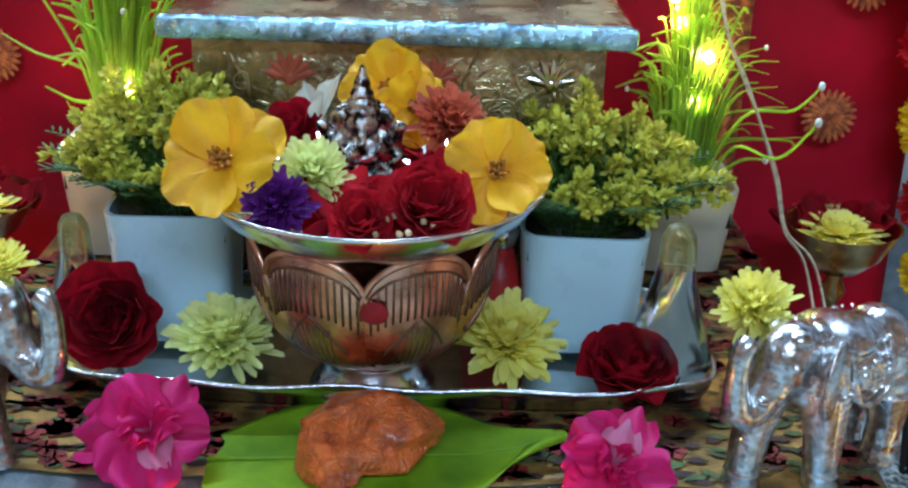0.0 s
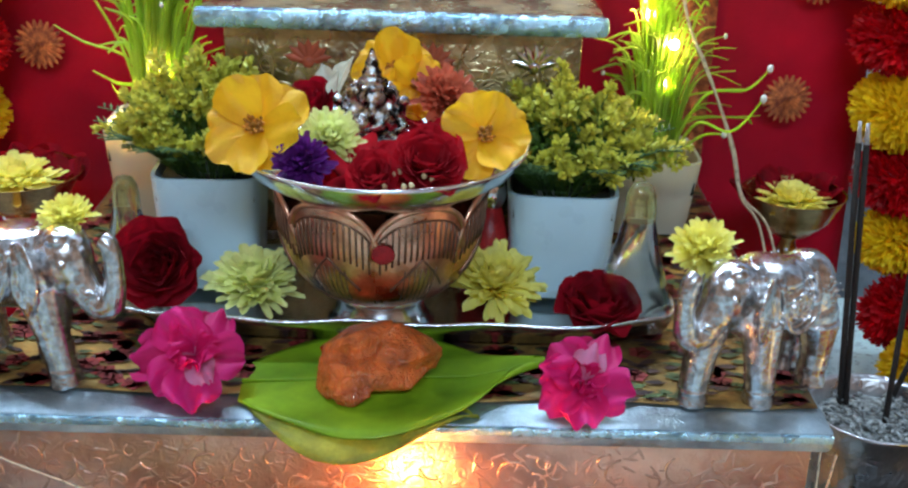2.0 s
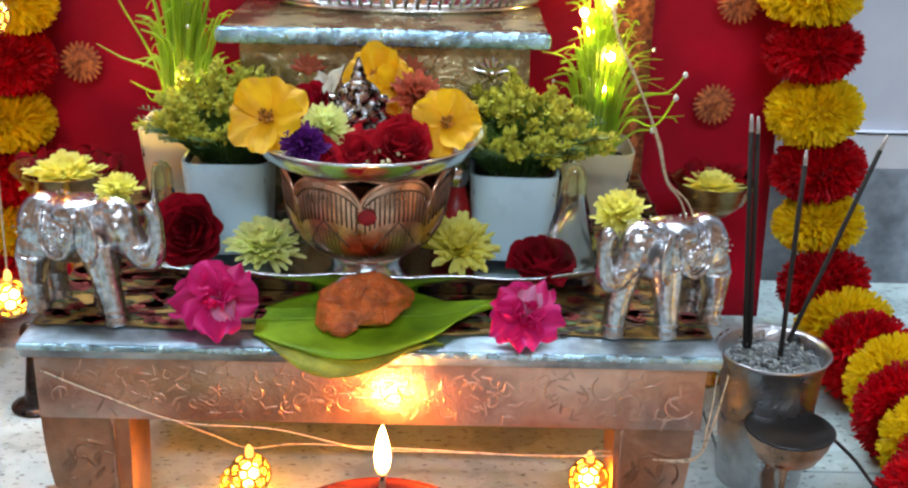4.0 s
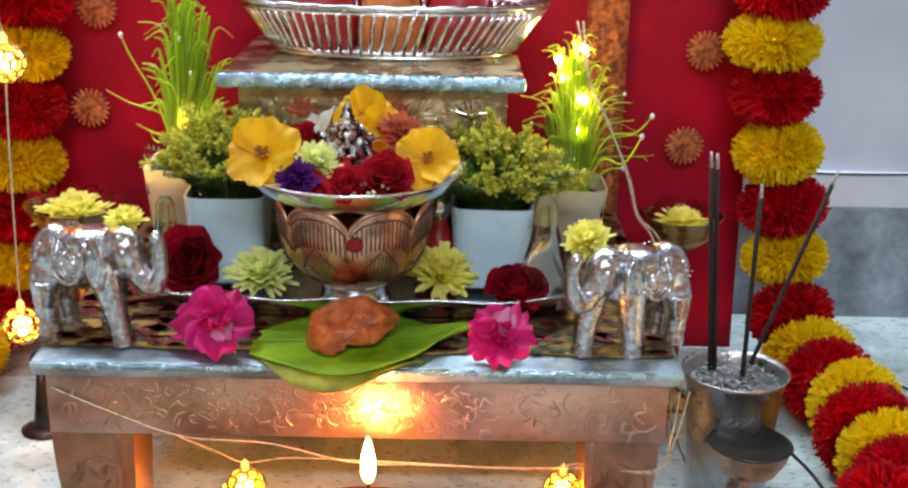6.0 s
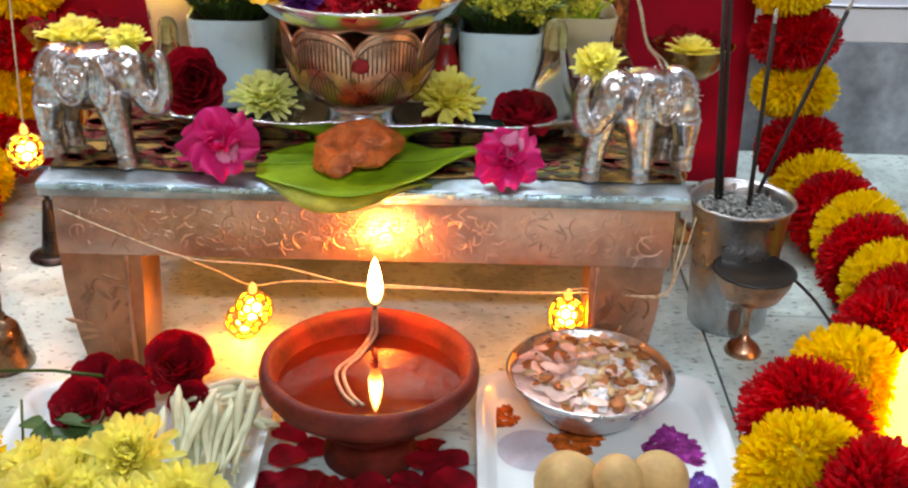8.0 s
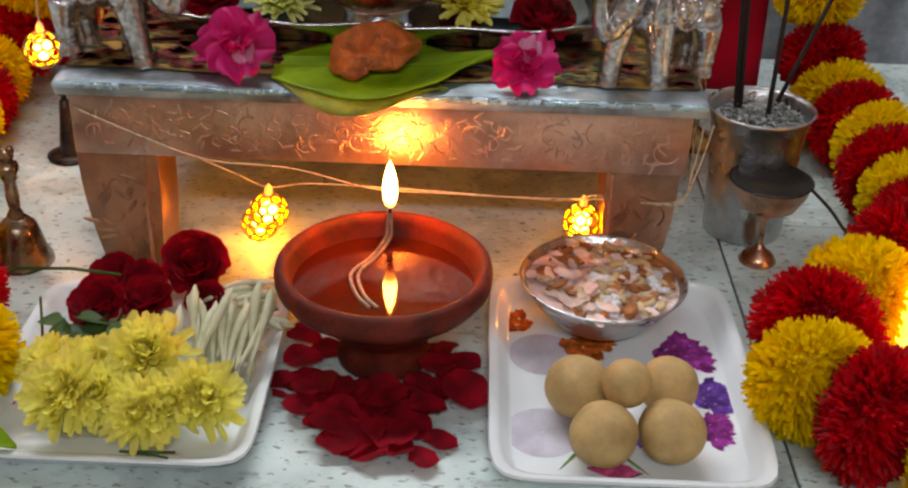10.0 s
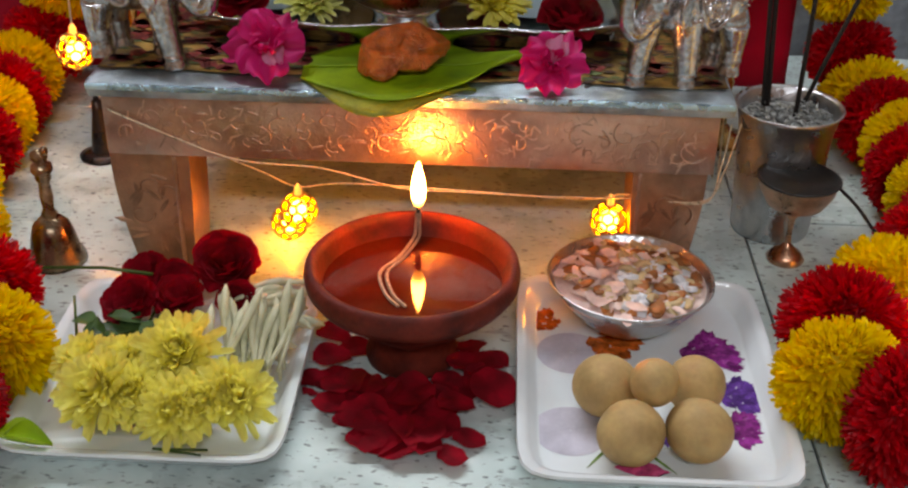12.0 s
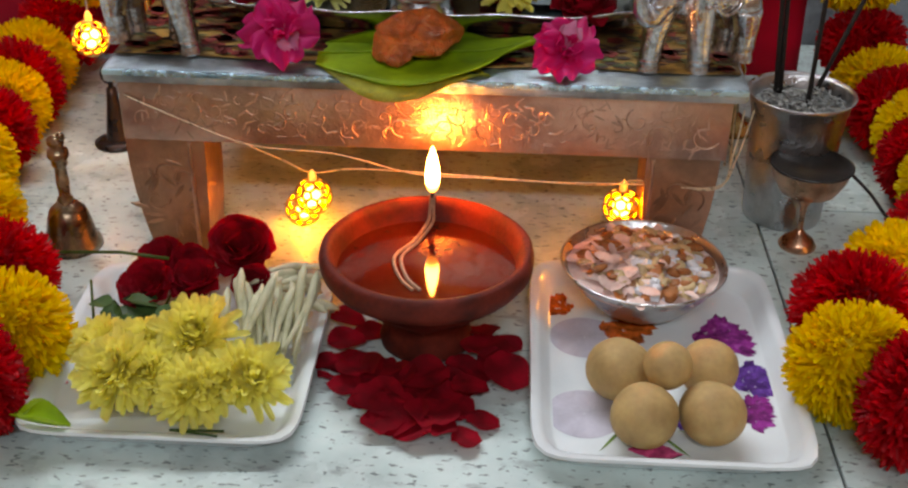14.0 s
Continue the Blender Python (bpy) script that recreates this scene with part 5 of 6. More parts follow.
shrub(-0.1, 0.5575, 0.1375, 0.0535, 0.0585, 1, 2, 0.047, 0.050, -0.004)
shrub(0.0745, 0.5575, 0.1375, 0.0545, 0.0545, 2, -2, 0.051, 0.052, 0.004)


def grass_pot(x, y, w1, h, seed, tall, lean, lit, bent, label):
    t = thing("potted_grass", put(x, y, TOP + 0.003), label, "plant", "back potted plants")
    part("pot", pot_geo(w1 * 0.8, w1, h), CREAM_POT, t, "cream square pot", sharp=50)
    part("soil", Geo().box((-w1 * 0.43, -w1 * 0.43, h - 0.02), (w1 * 0.43, w1 * 0.43, h - 0.012)), SOIL, t)
    rs = random.Random(seed)
    g, tips = Geo(), Geo()
    for k in range(170):
        a, e = rs.uniform(0, 6.283), rs.random()
        L = tall * rs.uniform(0.55, 1.05)
        out = 0.002 + 0.009 * e * e
        root = Vector((math.cos(a) * w1 * 0.28 * e, math.sin(a) * w1 * 0.28 * e, h - 0.014))
        top = root + Vector((math.cos(a) * out + lean * e, math.sin(a) * out * 0.7, L * (1 - 0.45 * e ** 4)))
        mid = root.lerp(top, 0.5) + Vector((-math.cos(a) * 0.004, -math.sin(a) * 0.004, 0.008))
        if e > 0.965:
            top.x += math.cos(a) * 0.022
            top.z = root.z + L * 0.45
        line = spline([root, mid, top, top + Vector((math.cos(a) * 0.014 * e + rs.uniform(-0.008, 0.008), rs.uniform(-0.006, 0.006), rs.uniform(-0.006, 0.008)))], 4)
        r0 = rs.uniform(0.0015, 0.0027)
        g.tube(line, [r0 * (1 - 0.75 * i / (len(line) - 1)) for i in range(len(line))], 6, ends=False, flat=0.35)
        if k % 31 == 0:
            tips.ball(line[-1], (0.0012, 0.0012, 0.0016), 8, 6)
    for q in bent:
        line = spline([Vector(p) for p in q], 6)
        g.tube(line, [0.0011 * (1 - 0.5 * i / (len(line) - 1)) for i in range(len(line))], 5, ends=False)
        tips.ball(line[-1], (0.0017, 0.0016, 0.0023), 8, 6)
    part("blades", g, GRASS_LIME, t, "long lime green blades", kind="stuff")
    part("tip_buds", tips, GRASS_TIP, t, "white bud tips", kind="stuff")
    if lit:
        b = Geo()
        for dx, dy, dz in lit:
            b.ball((dx, dy * 0.6, dz), 0.0028, 8, 6)
        part("bulbs", b, BULB_SOFT, t, "warm lit bulbs among the blades", kind="stuff")


grass_pot(0.1345, 0.662, 0.056, 0.045, 5, 0.115, 0.004, [(-0.012, -0.012, 0.138), (0.004, -0.004, 0.085), (0.008, -0.008, 0.108), (-0.006, 0.0, 0.124), (0.006, -0.01, 0.146), (0.0, 0.0, 0.052)], [[(0.01, -0.01, 0.04), (0.02, -0.03, 0.07), (0.03, -0.07, 0.078), (0.0365, -0.1, 0.104)], [(0.008, -0.01, 0.04), (0.022, -0.03, 0.085), (0.04, -0.05, 0.095), (0.05, -0.055, 0.108)], [(0.012, -0.012, 0.045), (0.026, -0.02, 0.06), (0.036, -0.03, 0.064)]], "artificial lime grass lit by bulbs in a cream pot")
grass_pot(-0.151, 0.662, 0.056, 0.056, 6, 0.128, 0.008, [(-0.016, -0.018, 0.058), (0.006, -0.015, 0.085), (-0.005, 0.0, 0.06)], [[(-0.006, 0, 0.05), (-0.016, -0.01, 0.1), (-0.034, -0.01, 0.135), (-0.04, -0.01, 0.15)]], "artificial lime grass leaning out of a lit cream pot")

# ---- brass bowls on stems ----
def stem_bowl(x, y, z, r, seed, label):
    t = thing("brass_bowl_stand", put(x, y, 0), label, "bowl", "brass bowls on stems")
    part("base", Geo().lathe([(0.0004, 0), (r * 0.75, 0), (r * 0.75, 0.003), (r * 0.4, 0.008), (0.005, 0.014)], 32), BRASS, t)
    part("stem", Geo().lathe([(0.005, 0.013), (0.0035, 0.03), (0.006, 0.05), (0.0035, 0.056), (0.0035, z - 0.045), (0.007, z - 0.038), (0.004, z - 0.03), (0.008, z - 0.025)], 24), BRASS, t)
    part("bowl", Geo().lathe([(0.0004, z - 0.026), (0.012, z - 0.025), (r * 0.75, z - 0.015), (r, z), (r * 1.03, z + 0.0005), (r * 0.97, z), (r * 0.72, z - 0.0125), (0.0004, z - 0.021)], 40), BRASS, t)
    floating = chrysanthemum((x - 0.001, y - 0.001, z - 0.007), (0, -0.06, 1), r * 0.78, YELLOW_CHRYS, "yellow chrysanthemum floating in the brass bowl", seed)
    floating.scale = (1, 1, 0.6)
    g, rs = Geo(), random.Random(seed)
    for k in range(26):
        a, d = rs.uniform(0.2, 2.9), r * rs.uniform(0.6, 0.95)
        g.petal(0.016, 0.013, rs.uniform(10, 70), 20, 0.4, put(math.cos(a) * d, math.sin(a) * d, -0.008) @ spin(rs.uniform(0, 360)), nu=2, nv=4, tip=0.6)
    solo("red_petals", g, ROSE, put(x, y, z), "dark red petals around the bowl's flower", "petals", kind="stuff")


stem_bowl(0.2215, 0.655, 0.154, 0.0295, 31, "brass bowl on a tall stem holding a yellow flower")
stem_bowl(-0.2345, 0.655, 0.1535, 0.037, 32, "wide brass bowl on a tall stem holding a yellow flower")
t = thing("iron_stand", put(-0.2475, 0.587, 0), "black iron stand with a round base behind the table leg", "stand")
part("base", Geo().lathe([(0.0004, 0), (0.017, 0), (0.0175, 0.002), (0.012, 0.004), (0.0004, 0.005)], 28), IRON, t)
part("cone", Geo().lathe([(0.0085, 0.004), (0.0075, 0.012), (0.0045, 0.035), (0.0035, 0.045), (0.0004, 0.046)], 20), IRON, t)
part("knob", Geo().ball((-0.001, 0, 0.056), (0.006, 0.005, 0.008), 14, 10).tube([(0, 0, 0.044), (0, 0, 0.052)], 0.002, 8), IRON, t)


# ---- incense, burner and bell ----
IX, IY = 0.236, 0.516
t = thing("incense_cup", put(IX, IY, 0), "steel tumbler filled with grey ash on the floor", "cup")
part("tumbler", Geo().lathe([(0.0004, 0), (0.0255, 0), (0.0262, 0.002), (0.0285, 0.04), (0.0305, 0.075), (0.033, 0.0875), (0.0352, 0.0905), (0.0345, 0.0912), (0.0322, 0.0885), (0.0295, 0.075), (0.027, 0.04), (0.0004, 0.03)], 56), STEEL, t)
part("ash_bed", Geo().lathe([(0.0004, 0.083), (0.015, 0.0825), (0.0302, 0.0805)], 32, wobble=0.06), ASH, t, "grey ash")
g, rs = Geo(), random.Random(40)
for k in range(160):
    a, d = rs.uniform(0, 6.28), 0.027 * math.sqrt(rs.random())
    g.tube([(0, -rs.uniform(0.001, 0.004), 0), (0.0005, 0.002, 0.0006)], 0.0008, 5, put(d * math.cos(a), d * math.sin(a), 0.0838 + rs.uniform(0, 0.0025)) @ spin(rs.uniform(0, 360)) @ spin(rs.uniform(-35, 35), "X"))
part("ash_litter", g, ASH, t, kind="stuff")
for a, b in (((-0.0125, 0.018, 0.08), (-0.0225, 0.028, 0.2305)), ((-0.0095, 0.018, 0.08), (-0.0185, 0.028, 0.2295)), ((0.0045, -0.001, 0.08), (0.0085, 0.014, 0.2135)), ((0.013, 0.02, 0.08), (0.066, 0.044, 0.2155))):
    s = thing("incense_stick", put(IX, IY, 0), "black incense stick with a grey burnt tip in the ash", "incense stick", "incense sticks")
    a, b = Vector(a), Vector(b)
    part("paste", Geo().tube([a.lerp(b, f) for f in (0, 0.3, 0.6, 0.93)], 0.0016, 8), INCENSE, s)
    part("burnt_tip", Geo().tube([a.lerp(b, 0.93), a.lerp(b, 0.97), b], [0.0014, 0.0011, 0.0008], 6), INCENSE_ASH, s, "pale ash tip")

t = thing("incense_burner", put(0.2385, 0.4725, 0), "small coppery pedestal burner with a soot-black bowl", "burner")
part("foot", Geo().lathe([(0.0004, 0), (0.0118, 0), (0.0122, 0.0015), (0.0095, 0.006), (0.0045, 0.0095), (0.0022, 0.013)], 32), COPPERY, t)
part("stem", Geo().lathe([(0.0022, 0.012), (0.0017, 0.022), (0.0024, 0.03), (0.0055, 0.036)], 18), COPPERY, t)
part("bowl", Geo().lathe([(0.0004, 0.036), (0.008, 0.0365), (0.018, 0.042), (0.0235, 0.052), (0.0252, 0.0585), (0.0258, 0.0592)], 40), COPPERY, t)
part("soot_lining", Geo().lathe([(0.0258, 0.0594), (0.0266, 0.0602), (0.025, 0.0608), (0.0225, 0.0585), (0.0004, 0.0565)], 40), BLACK, t, "soot-black interior")
part("handle", Geo().tube(spline([(0.0245, -0.006, 0.0565), (0.034, -0.018, 0.05), (0.046, -0.034, 0.038), (0.064, -0.045, 0.03)], 5), 0.0011, 8), IRON, t, "thin dark handle")

t = thing("hand_bell", put(-0.2325, 0.437, 0), "small tarnished brass hand bell with ornate handle", "bell")
part("bell_body", Geo().lathe([(0.0185, 0.0008), (0.0192, 0.0), (0.0188, 0.003), (0.0155, 0.009), (0.0138, 0.018), (0.0115, 0.026), (0.0065, 0.031), (0.0004, 0.0325)], 40), BELL_METAL, t)
part("handle", Geo().lathe([(0.004, 0.0315), (0.0052, 0.034), (0.0034, 0.037), (0.0042, 0.046), (0.0036, 0.056), (0.0052, 0.0585), (0.0048, 0.061), (0.0068, 0.064), (0.0062, 0.068), (0.0004, 0.07)], 24), BELL_METAL, t)
part("finial", Geo().ball((0, 0, 0.0735), (0.0058, 0.0042, 0.0048), 14, 10, rough=0.3, freq=300).ball((0.0035, -0.001, 0.0775), (0.0028, 0.0024, 0.0034), 10, 8), BELL_METAL, t, "ornate figure finial")

# ---- string lights ----
def lit_ball(parent, p, r, k):
    cage, b = Geo(), bmesh.new()
    bmesh.ops.create_icosphere(b, subdivisions=2, radius=r)
    dual = [f.calc_center_median().normalized() * r for f in b.faces]
    b.faces.ensure_lookup_table()
    for e in b.edges:
        f0, f1 = e.link_faces
        cage.tube([dual[f0.index], dual[f1.index]], r * 0.095, 4, ends=False)
    b.free()
    lamp = part("ball_lamp", cage, FILIGREE, parent, "gold filigree ball", m=put(*p) @ spin(k * 40))
    part("bulb", Geo().ball((0, 0, 0), (r * 0.5, r * 0.5, r * 0.56), 10, 7), BULB, lamp, "warm lit bulb")
    part("cap", Geo().lathe([(0.0026, 0), (0.0026, 0.005), (0.0012, 0.008), (0.0004, 0.0085)], 10), CREAM_POT, lamp, m=put(0, 0, r * 0.92))


t = thing("string_light", put(0, 0, 0), "string of warm filigree ball lights along the table front", "string light", "string lights")
w = Geo()
w.tube(spline([(-0.184, 0.4315, 0.109), (-0.15, 0.4312, 0.094), (-0.11, 0.4325, 0.0785), (-0.06, 0.44, 0.071), (-0.012, 0.443, 0.058), (0.03, 0.445, 0.0555), (0.08, 0.446, 0.054), (0.13, 0.44, 0.058), (0.172, 0.431, 0.0625), (0.182, 0.4315, 0.082), (0.19, 0.44, 0.11)], 8), 0.0006, 5)
w.tube(spline([(-0.112, 0.4328, 0.078), (-0.094, 0.44, 0.066), (-0.0766, 0.45, 0.0525), (-0.05, 0.447, 0.0575), (-0.005, 0.4455, 0.0575), (0.05, 0.446, 0.055), (0.1, 0.448, 0.052), (0.119, 0.45, 0.0535), (0.128, 0.446, 0.0575), (0.172, 0.4318, 0.0605), (0.18, 0.4322, 0.085), (0.1865, 0.45, 0.105)], 8), 0.0006, 5)
part("wire", w, WIRE, t)
lit_ball(t, (-0.0766, 0.45, 0.0355), 0.0115, 1)
lit_ball(t, (0.119, 0.45, 0.0365), 0.0115, 2)
lit_ball(t, (-0.088, 0.475, 0.0125), 0.0115, 3)
t = thing("string_light", put(0, 0, 0), "hanging string of warm filigree ball lights", "string light", "string lights")
w = Geo().tube(spline([(-0.262, 0.66, 0.45), (-0.243, 0.565, 0.32), (-0.2405, 0.56, 0.29), (-0.2435, 0.56, 0.22), (-0.246, 0.56, 0.15), (-0.247, 0.56, 0.108)], 8), 0.0007, 5)
part("wire", w, WIRE, t)
lit_ball(t, (-0.2405, 0.56, 0.276), 0.0125, 4)
lit_ball(t, (-0.247, 0.56, 0.094), 0.0125, 5)
t = thing("light_wire", put(0, 0, 0), "twisted pale wire hanging from the grass to the floor", "wire")
for s in (0, 1):
    q = [(0.132 + 0.004 * s, 0.63, 0.30), (0.141, 0.62, 0.262), (0.152 + 0.001 * s, 0.62, 0.238), (0.162, 0.62, 0.218), (0.173 + 0.0012 * s, 0.62, 0.19), (0.181 + 0.001 * s, 0.62, 0.163), (0.195 + 0.005 * s, 0.62, 0.142), (0.203 + 0.006 * s, 0.60, 0.09), (0.207 + 0.004 * s, 0.585, 0.0008)]
    part("wire", Geo().tube(spline(q, 8), 0.0008, 5), WIRE, t)
t = thing("wall_wire", put(0, 0, 0), "thin dark cable along the wall and floor", "wire")
part("cable", Geo().tube(spline([(0.2, 0.842, 0.141), (0.36, 0.842, 0.139), (0.42, 0.842, 0.1385), (0.6, 0.842, 0.141), (1.0, 0.842, 0.1385)], 6), 0.0009, 5), IRON, t)
part("cable", Geo().tube(spline([(0.34, 0.72, 0.001), (0.385, 0.705, 0.001), (0.41, 0.7, 0.001), (0.43, 0.67, 0.001), (0.47, 0.64, 0.001), (0.6, 0.62, 0.001)], 8), 0.001, 5), IRON, t)


# ---- lit candle ----
t = thing("led_candle", put(0.319, 0.352, 0), "glowing yellow wax candle standing on the floor", "candle")
part("wax", Geo().lathe([(0.0004, 0), (0.027, 0), (0.0285, 0.003), (0.0285, 0.05), (0.027, 0.062), (0.022, 0.071), (0.014, 0.074), (0.008, 0.07), (0.0004, 0.068)], 40, wobble=0.03), CANDLE_GLOW, t)

# ---- petals under the lamp ----
rs = random.Random(60)
for i, (x, y, r) in enumerate(((-0.048, 0.317, 0.018), (-0.049, 0.303, 0.009), (-0.041, 0.334, 0.022), (-0.031, 0.307, 0.025), (-0.029, 0.349, 0.021), (-0.044, 0.358, 0.02),
                               (0.038, 0.334, 0.027), (0.050, 0.308, 0.027), (0.033, 0.312, 0.023), (-0.006, 0.272, 0.031), (-0.017, 0.282, 0.029), (0.012, 0.271, 0.027),
                               (0.004, 0.259, 0.022), (0.022, 0.281, 0.024), (-0.024, 0.296, 0.024), (0.03, 0.294, 0.021), (0.038, 0.272, 0.018), (0.030, 0.256, 0.016),
                               (-0.014, 0.266, 0.021), (-0.027, 0.277, 0.013), (0.036, 0.352, 0.021), (0.049, 0.34, 0.02), (0.016, 0.262, 0.02), (-0.037, 0.293, 0.018), (-0.038, 0.32, 0.023), (0.042, 0.322, 0.02), (-0.012, 0.305, 0.026), (0.006, 0.302, 0.027), (0.02, 0.3, 0.024), (-0.002, 0.29, 0.028), (0.014, 0.288, 0.024), (-0.02, 0.31, 0.022), (0.026, 0.316, 0.022), (-0.018, 0.295, 0.02))):
    g = Geo().petal(r, r * rs.uniform(0.9, 1.15), rs.uniform(2, 14), rs.uniform(-16, 22), rs.uniform(0.1, 0.35), put(0, -r * 0.5, 0), nu=4, nv=7, peak=0.6, tip=0.62, wave=0.05, ph=rs.uniform(0, 6), base=0.4)
    solo("rose_petal", g, ROSE, put(x, y, 0.0015 + 0.0017 * (i % 4)) @ spin(rs.uniform(0, 360)), "dark red rose petal strewn on the floor under the lamp", "petal", "petals on the floor")

# ---- flowers on the left tray ----
ON = "flowers on the white tray"
for i, (x, y, z, r, n) in enumerate(((-0.1415, 0.2855, 0.03, 0.02, (-0.1, -0.3, 0.9)), (-0.0965, 0.263, 0.026, 0.019, (0.1, -0.5, 0.85)), (-0.114, 0.2905, 0.035, 0.0255, (0.05, -0.5, 0.85)), (-0.1475, 0.263, 0.03, 0.024, (-0.25, -0.5, 0.8)), (-0.110, 0.2575, 0.025, 0.0195, (0.0, -0.65, 0.75)), (-0.0815, 0.2685, 0.026, 0.0225, (0.3, -0.4, 0.85)), (-0.1655, 0.2935, 0.024, 0.0195, (-0.3, -0.1, 0.95)), (-0.1315, 0.2655, 0.0275, 0.02, (-0.05, -0.6, 0.8)))):
    chrysanthemum((x, y, z), n, r, YELLOW_CHRYS, "bright yellow chrysanthemum heaped on the white tray", 70 + i, ON)
for i, (x, y, z, r, n, o) in enumerate(((-0.110, 0.389, 0.028, 0.0215, (0.1, -0.6, 0.8), 0.8), (-0.097, 0.358, 0.026, 0.0125, (0.1, -0.7, 0.6), 0.55), (-0.13, 0.3585, 0.022, 0.0165, (-0.1, -0.3, 0.9), 0.7), (-0.157, 0.356, 0.02, 0.0175, (-0.2, -0.5, 0.8), 0.7), (-0.157, 0.388, 0.02, 0.015, (-0.2, -0.3, 0.9), 0.6), (-0.14, 0.38, 0.02, 0.015, (0.2, -0.3, 0.9), 0.6))):
    rose((x, y, z), n, r * 0.86, ROSE, "dark red rose bud lying on the white tray", 80 + i, o, ON)
rs = random.Random(90)
for k in range(44):
    fan = k < 28
    if fan:
        x, y = -0.1 + 0.0013 * k + rs.uniform(-0.004, 0.004), 0.299 + rs.uniform(-0.006, 0.016)
        a = rs.uniform(-24, 28) - 5
        el, L, z = rs.uniform(14, 48), rs.uniform(0.036, 0.054), 0.008 + 0.012 * rs.random()
    else:
        x, y, a, el, L, z = -0.083 + rs.uniform(-0.02, 0.006), 0.345 + rs.uniform(-0.012, 0.03), rs.uniform(-120, -60), rs.uniform(-4, 10), rs.uniform(0.03, 0.042), 0.014 + 0.014 * rs.random()
    bow = rs.uniform(-0.003, 0.003)
    pts = [(bow * math.sin(3 * f), L * f, 0.003 * math.sin(3 * f)) for f in (0, 0.2, 0.45, 0.7, 0.88, 1)]
    g = Geo().tube(pts, [0.0009, 0.0013, 0.0018, 0.0026, 0.0024, 0.0006], 8)
    solo("tuberose_bud", g, TUBEROSE, put(x, y, z) @ spin(a) @ spin(el, "X"), "slender cream tuberose bud on the white tray", "flower bud", "tuberose buds")
t = thing("rose_leaves", put(-0.15, 0.318, 0.012), "dark green rose leaves and stems under the flowers", "leaves")
g = Geo()
for k in range(26):
    g.petal(rs.uniform(0.018, 0.028), rs.uniform(0.012, 0.017), rs.uniform(0, 40), rs.uniform(-30, 10), 0.35, put(rs.uniform(-0.022, 0.03), rs.uniform(-0.012, 0.02), rs.uniform(0.0, 0.012)) @ spin(rs.uniform(0, 360)), nu=2, nv=5, tip=0.1)
part("leaflets", g, LEAF_DARK, t)
g = Geo()
for k in range(5):
    x, a = rs.uniform(-0.02, 0.03), rs.uniform(-0.8, 0.8)
    g.tube([(x, -0.02, 0.002), (x + 0.025 * a, 0.01, 0.006), (x + 0.05 * a, 0.045, 0.009)], 0.0008, 6)
g.tube([(0.0, 0.055, 0.02), (-0.03, 0.06, 0.02), (-0.075, 0.07, 0.012)], 0.001, 6)
part("stems", g, LEAF_GREEN, t)
g = Geo().petal(0.03, 0.017, 15, 6, 0.9, nu=3, nv=7, tip=0.1).petal(0.026, 0.015, 28, 6, 0.9, spin(16), nu=3, nv=7, tip=0.1)
solo("leaf_bud", g, BETEL, put(-0.168, 0.243, 0.0115) @ spin(98), "pale green leaf bud on the tray rim", "leaf")
g = Geo().tube(spline([(-0.118, 0.2445, 0.011), (-0.105, 0.242, 0.0135), (-0.09, 0.2425, 0.0135)]), 0.0007, 5).tube(spline([(-0.115, 0.243, 0.012), (-0.10, 0.2395, 0.0135), (-0.0925, 0.238, 0.0137)]), 0.0006, 5)
solo("flower_stalk", g, LEAF_DARK, put(0, 0, 0), "thin green stalks lying on the tray rim", "stalk")


# ---- pompom garlands ----
def pompom_mesh(name, r, h, mat, seed):
    rs = random.Random(seed)
    g = Geo()
    n = 2100
    for k in range(n):
        z = 1 - 2 * (k + 0.5) / n
        a = k * 2.399963 + rs.uniform(-0.15, 0.15)
        d = Vector((math.sqrt(1 - z * z) * math.cos(a), math.sqrt(1 - z * z) * math.sin(a), z))
        p = Vector((d.x * r * 0.66, d.y * r * 0.66, d.z * h * 0.55))
        nrm = Vector((d.x / r, d.y / r, d.z / h)).normalized()
        m = facing(p, (nrm + Vector((rs.uniform(-0.4, 0.4), rs.uniform(-0.4, 0.4), rs.uniform(-0.4, 0.4)))).normalized(), rs.uniform(0, 360))
        g.petal(r * rs.uniform(0.3, 0.42), r * rs.uniform(0.045, 0.085), 90 + rs.uniform(-20, 20), rs.uniform(-50, 50), 0.4, m, nu=1, nv=2, peak=0.85, tip=0.8, base=0.5, point=0.04)
    return g.mesh(name, mat)


PR, PH = 0.0362, 0.0222
MATS = (POM_YELLOW, POM_RED)
cores = [Geo().ball((0, 0, 0), (PR * 0.72, PR * 0.72, PH * 0.62), 16, 10, rough=0.05, freq=200).mesh("pompom", mt) for mt in MATS]
fringes = [[pompom_mesh("fringe", PR, PH, mt, 3 * i + s) for s in range(3)] for i, mt in enumerate(MATS)]


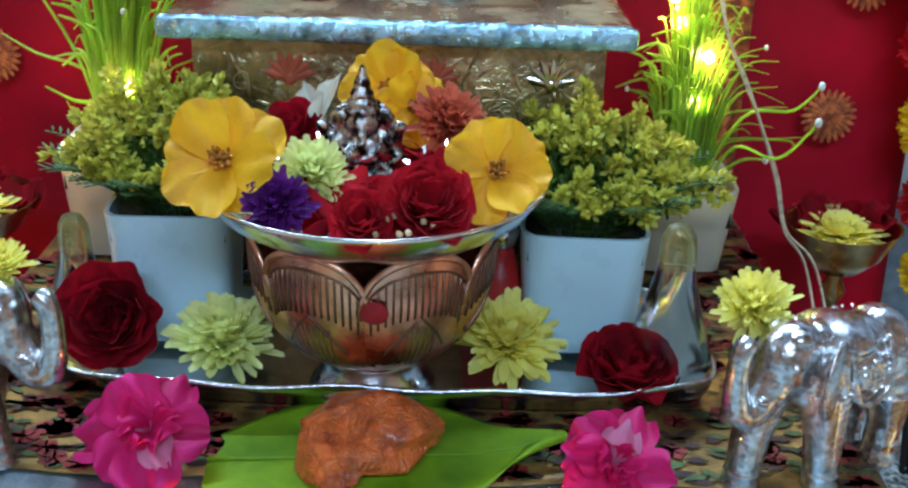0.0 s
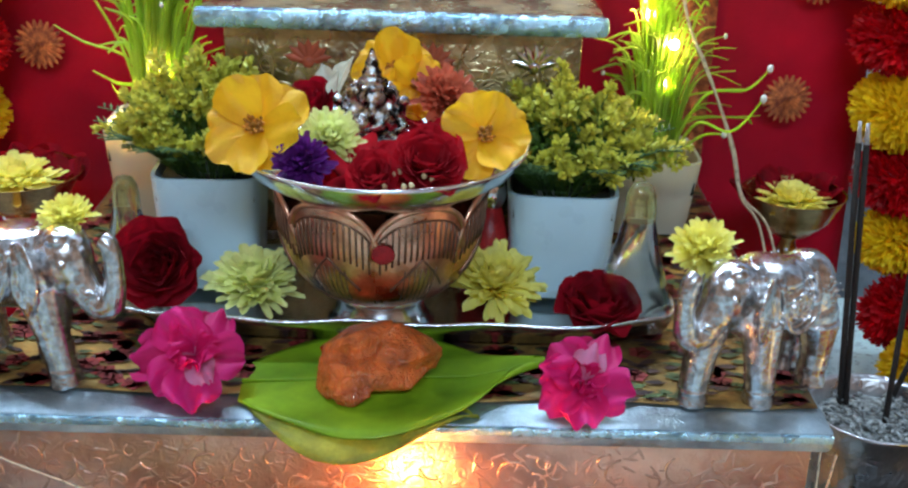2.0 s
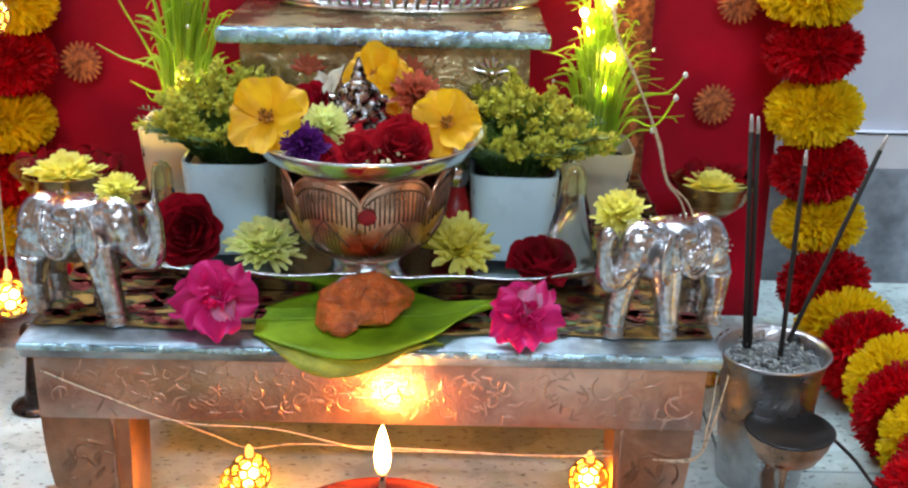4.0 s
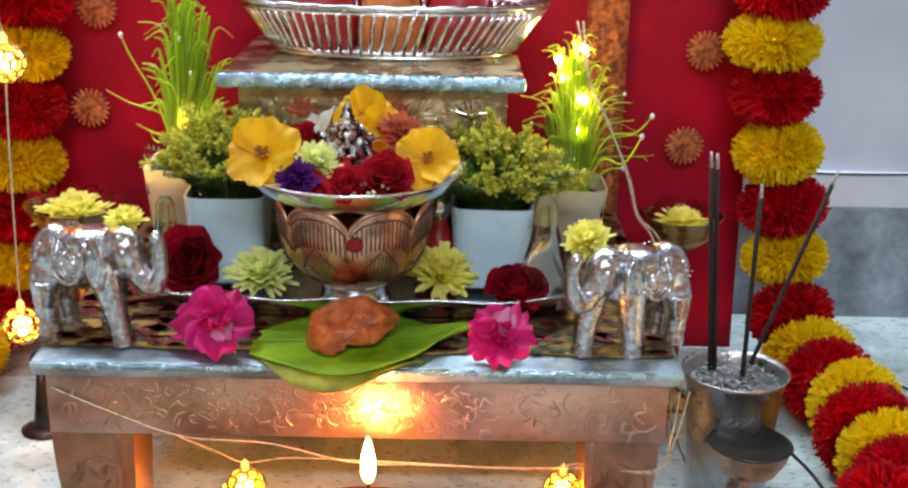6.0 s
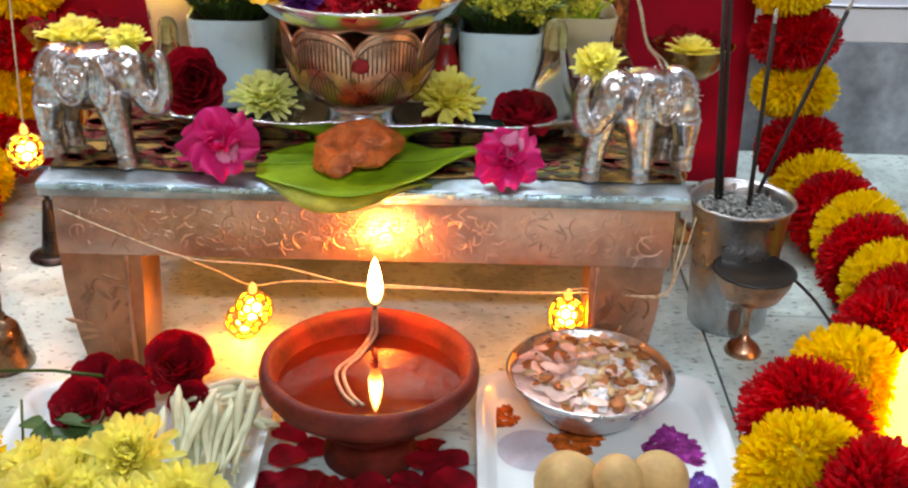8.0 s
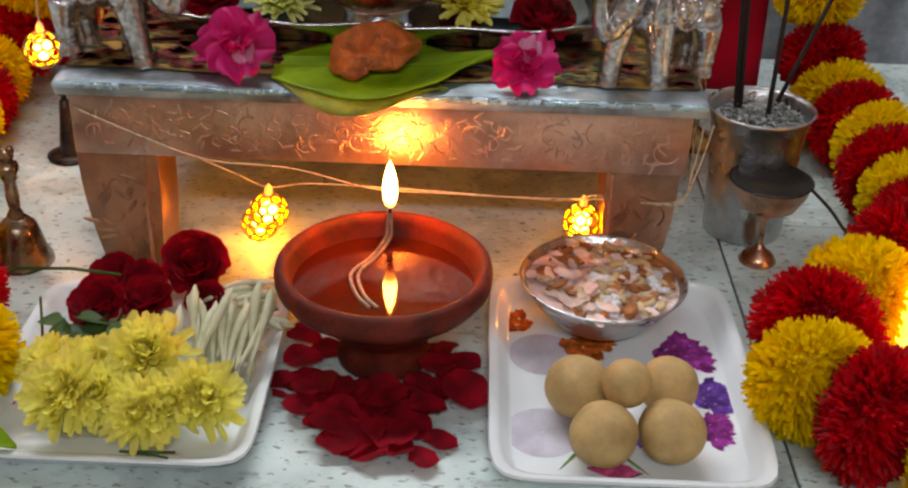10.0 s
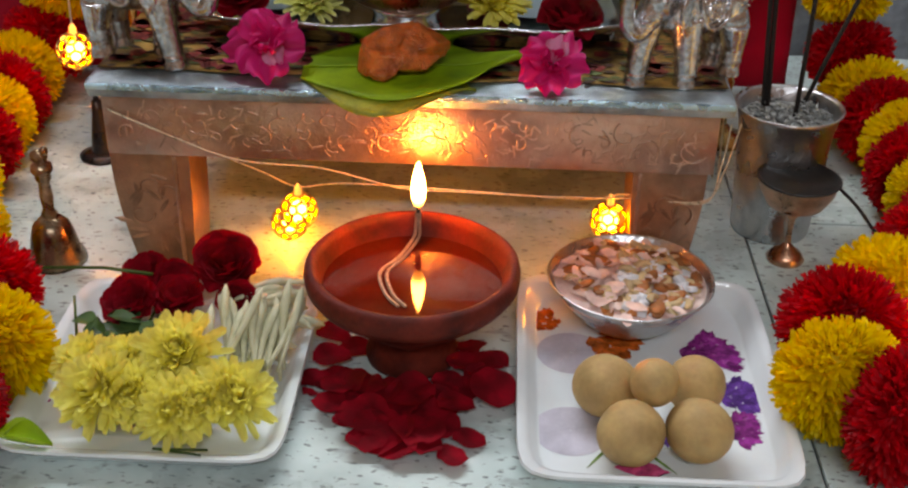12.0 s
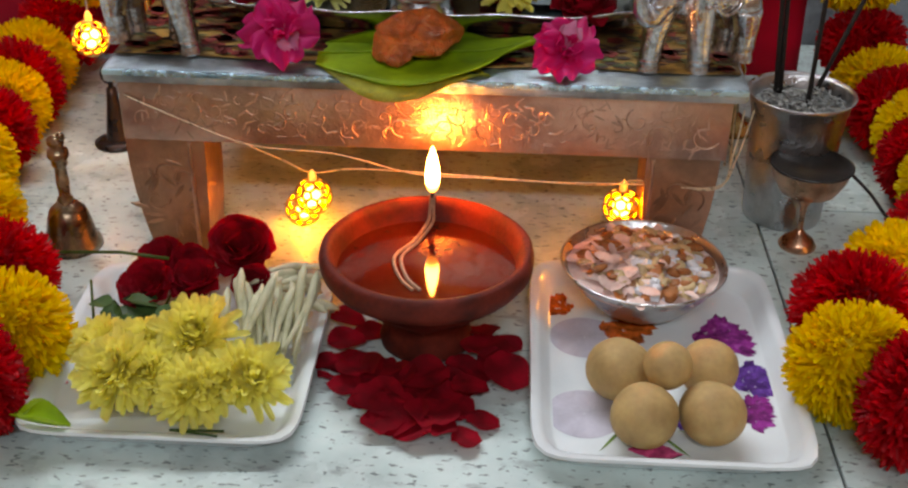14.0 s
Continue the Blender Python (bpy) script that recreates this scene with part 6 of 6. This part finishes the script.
def garland(pts, colours, label):
    """colours: y or r for each pompom along the thread."""
    t = thing("pompom_garland", put(0, 0, 0), label, "garland", "garlands")
    pts = [Vector(p) for p in pts]
    for i, p in enumerate(pts):
        d = (pts[min(i + 1, len(pts) - 1)] - pts[max(i - 1, 0)]).normalized()
        k = "yr".index(colours[i])
        m = facing(p, d, rnd(0, 360)) @ Matrix.Diagonal((rnd(0.94, 1.06), rnd(0.94, 1.06), rnd(0.95, 1.08), 1))
        pom = part("pompom", cores[k], None, t, "yellow paper pompom" if k == 0 else "red paper pompom", m=m)
        part("fringe", fringes[k][random.randrange(3)], None, pom, kind="stuff")
    part("thread", Geo().tube(pts, 0.0006, 4), COTTON, t)


garland([(0.2935, 0.722, 0.398), (0.2945, 0.722, 0.357), (0.296, 0.722, 0.315), (0.2925, 0.722, 0.275), (0.2985, 0.722, 0.2335), (0.3055, 0.722, 0.188), (0.3145, 0.722, 0.1435), (0.32, 0.72, 0.1), (0.3235, 0.70, 0.058), (0.331, 0.663, 0.035), (0.335, 0.622, 0.033), (0.3435, 0.585, 0.033), (0.338, 0.541, 0.033), (0.342, 0.502, 0.033), (0.338, 0.464, 0.033), (0.314, 0.428, 0.034), (0.275, 0.379, 0.034), (0.24, 0.341, 0.034), (0.2275, 0.294, 0.034), (0.252, 0.2675, 0.034), (0.287, 0.243, 0.034)], "ryryryryryryryrryryry", "garland of alternating red and yellow pompoms hanging to the floor")
garland([(-0.278, 0.722, 0.385), (-0.279, 0.722, 0.341), (-0.281, 0.722, 0.2985), (-0.2875, 0.722, 0.257), (-0.294, 0.722, 0.2135), (-0.2995, 0.722, 0.1695), (-0.3075, 0.722, 0.1265), (-0.314, 0.722, 0.084), (-0.324, 0.705, 0.044), (-0.335, 0.66, 0.034), (-0.331, 0.616, 0.033), (-0.325, 0.573, 0.033), (-0.322, 0.532, 0.033), (-0.321, 0.49, 0.033), (-0.318, 0.448, 0.033), (-0.285, 0.408, 0.034), (-0.242, 0.341, 0.034), (-0.2155, 0.291, 0.034), (-0.2225, 0.254, 0.034), (-0.2505, 0.224, 0.034)], "ryryryryryryryryryry", "garland of alternating red and yellow pompoms hanging to the floor")
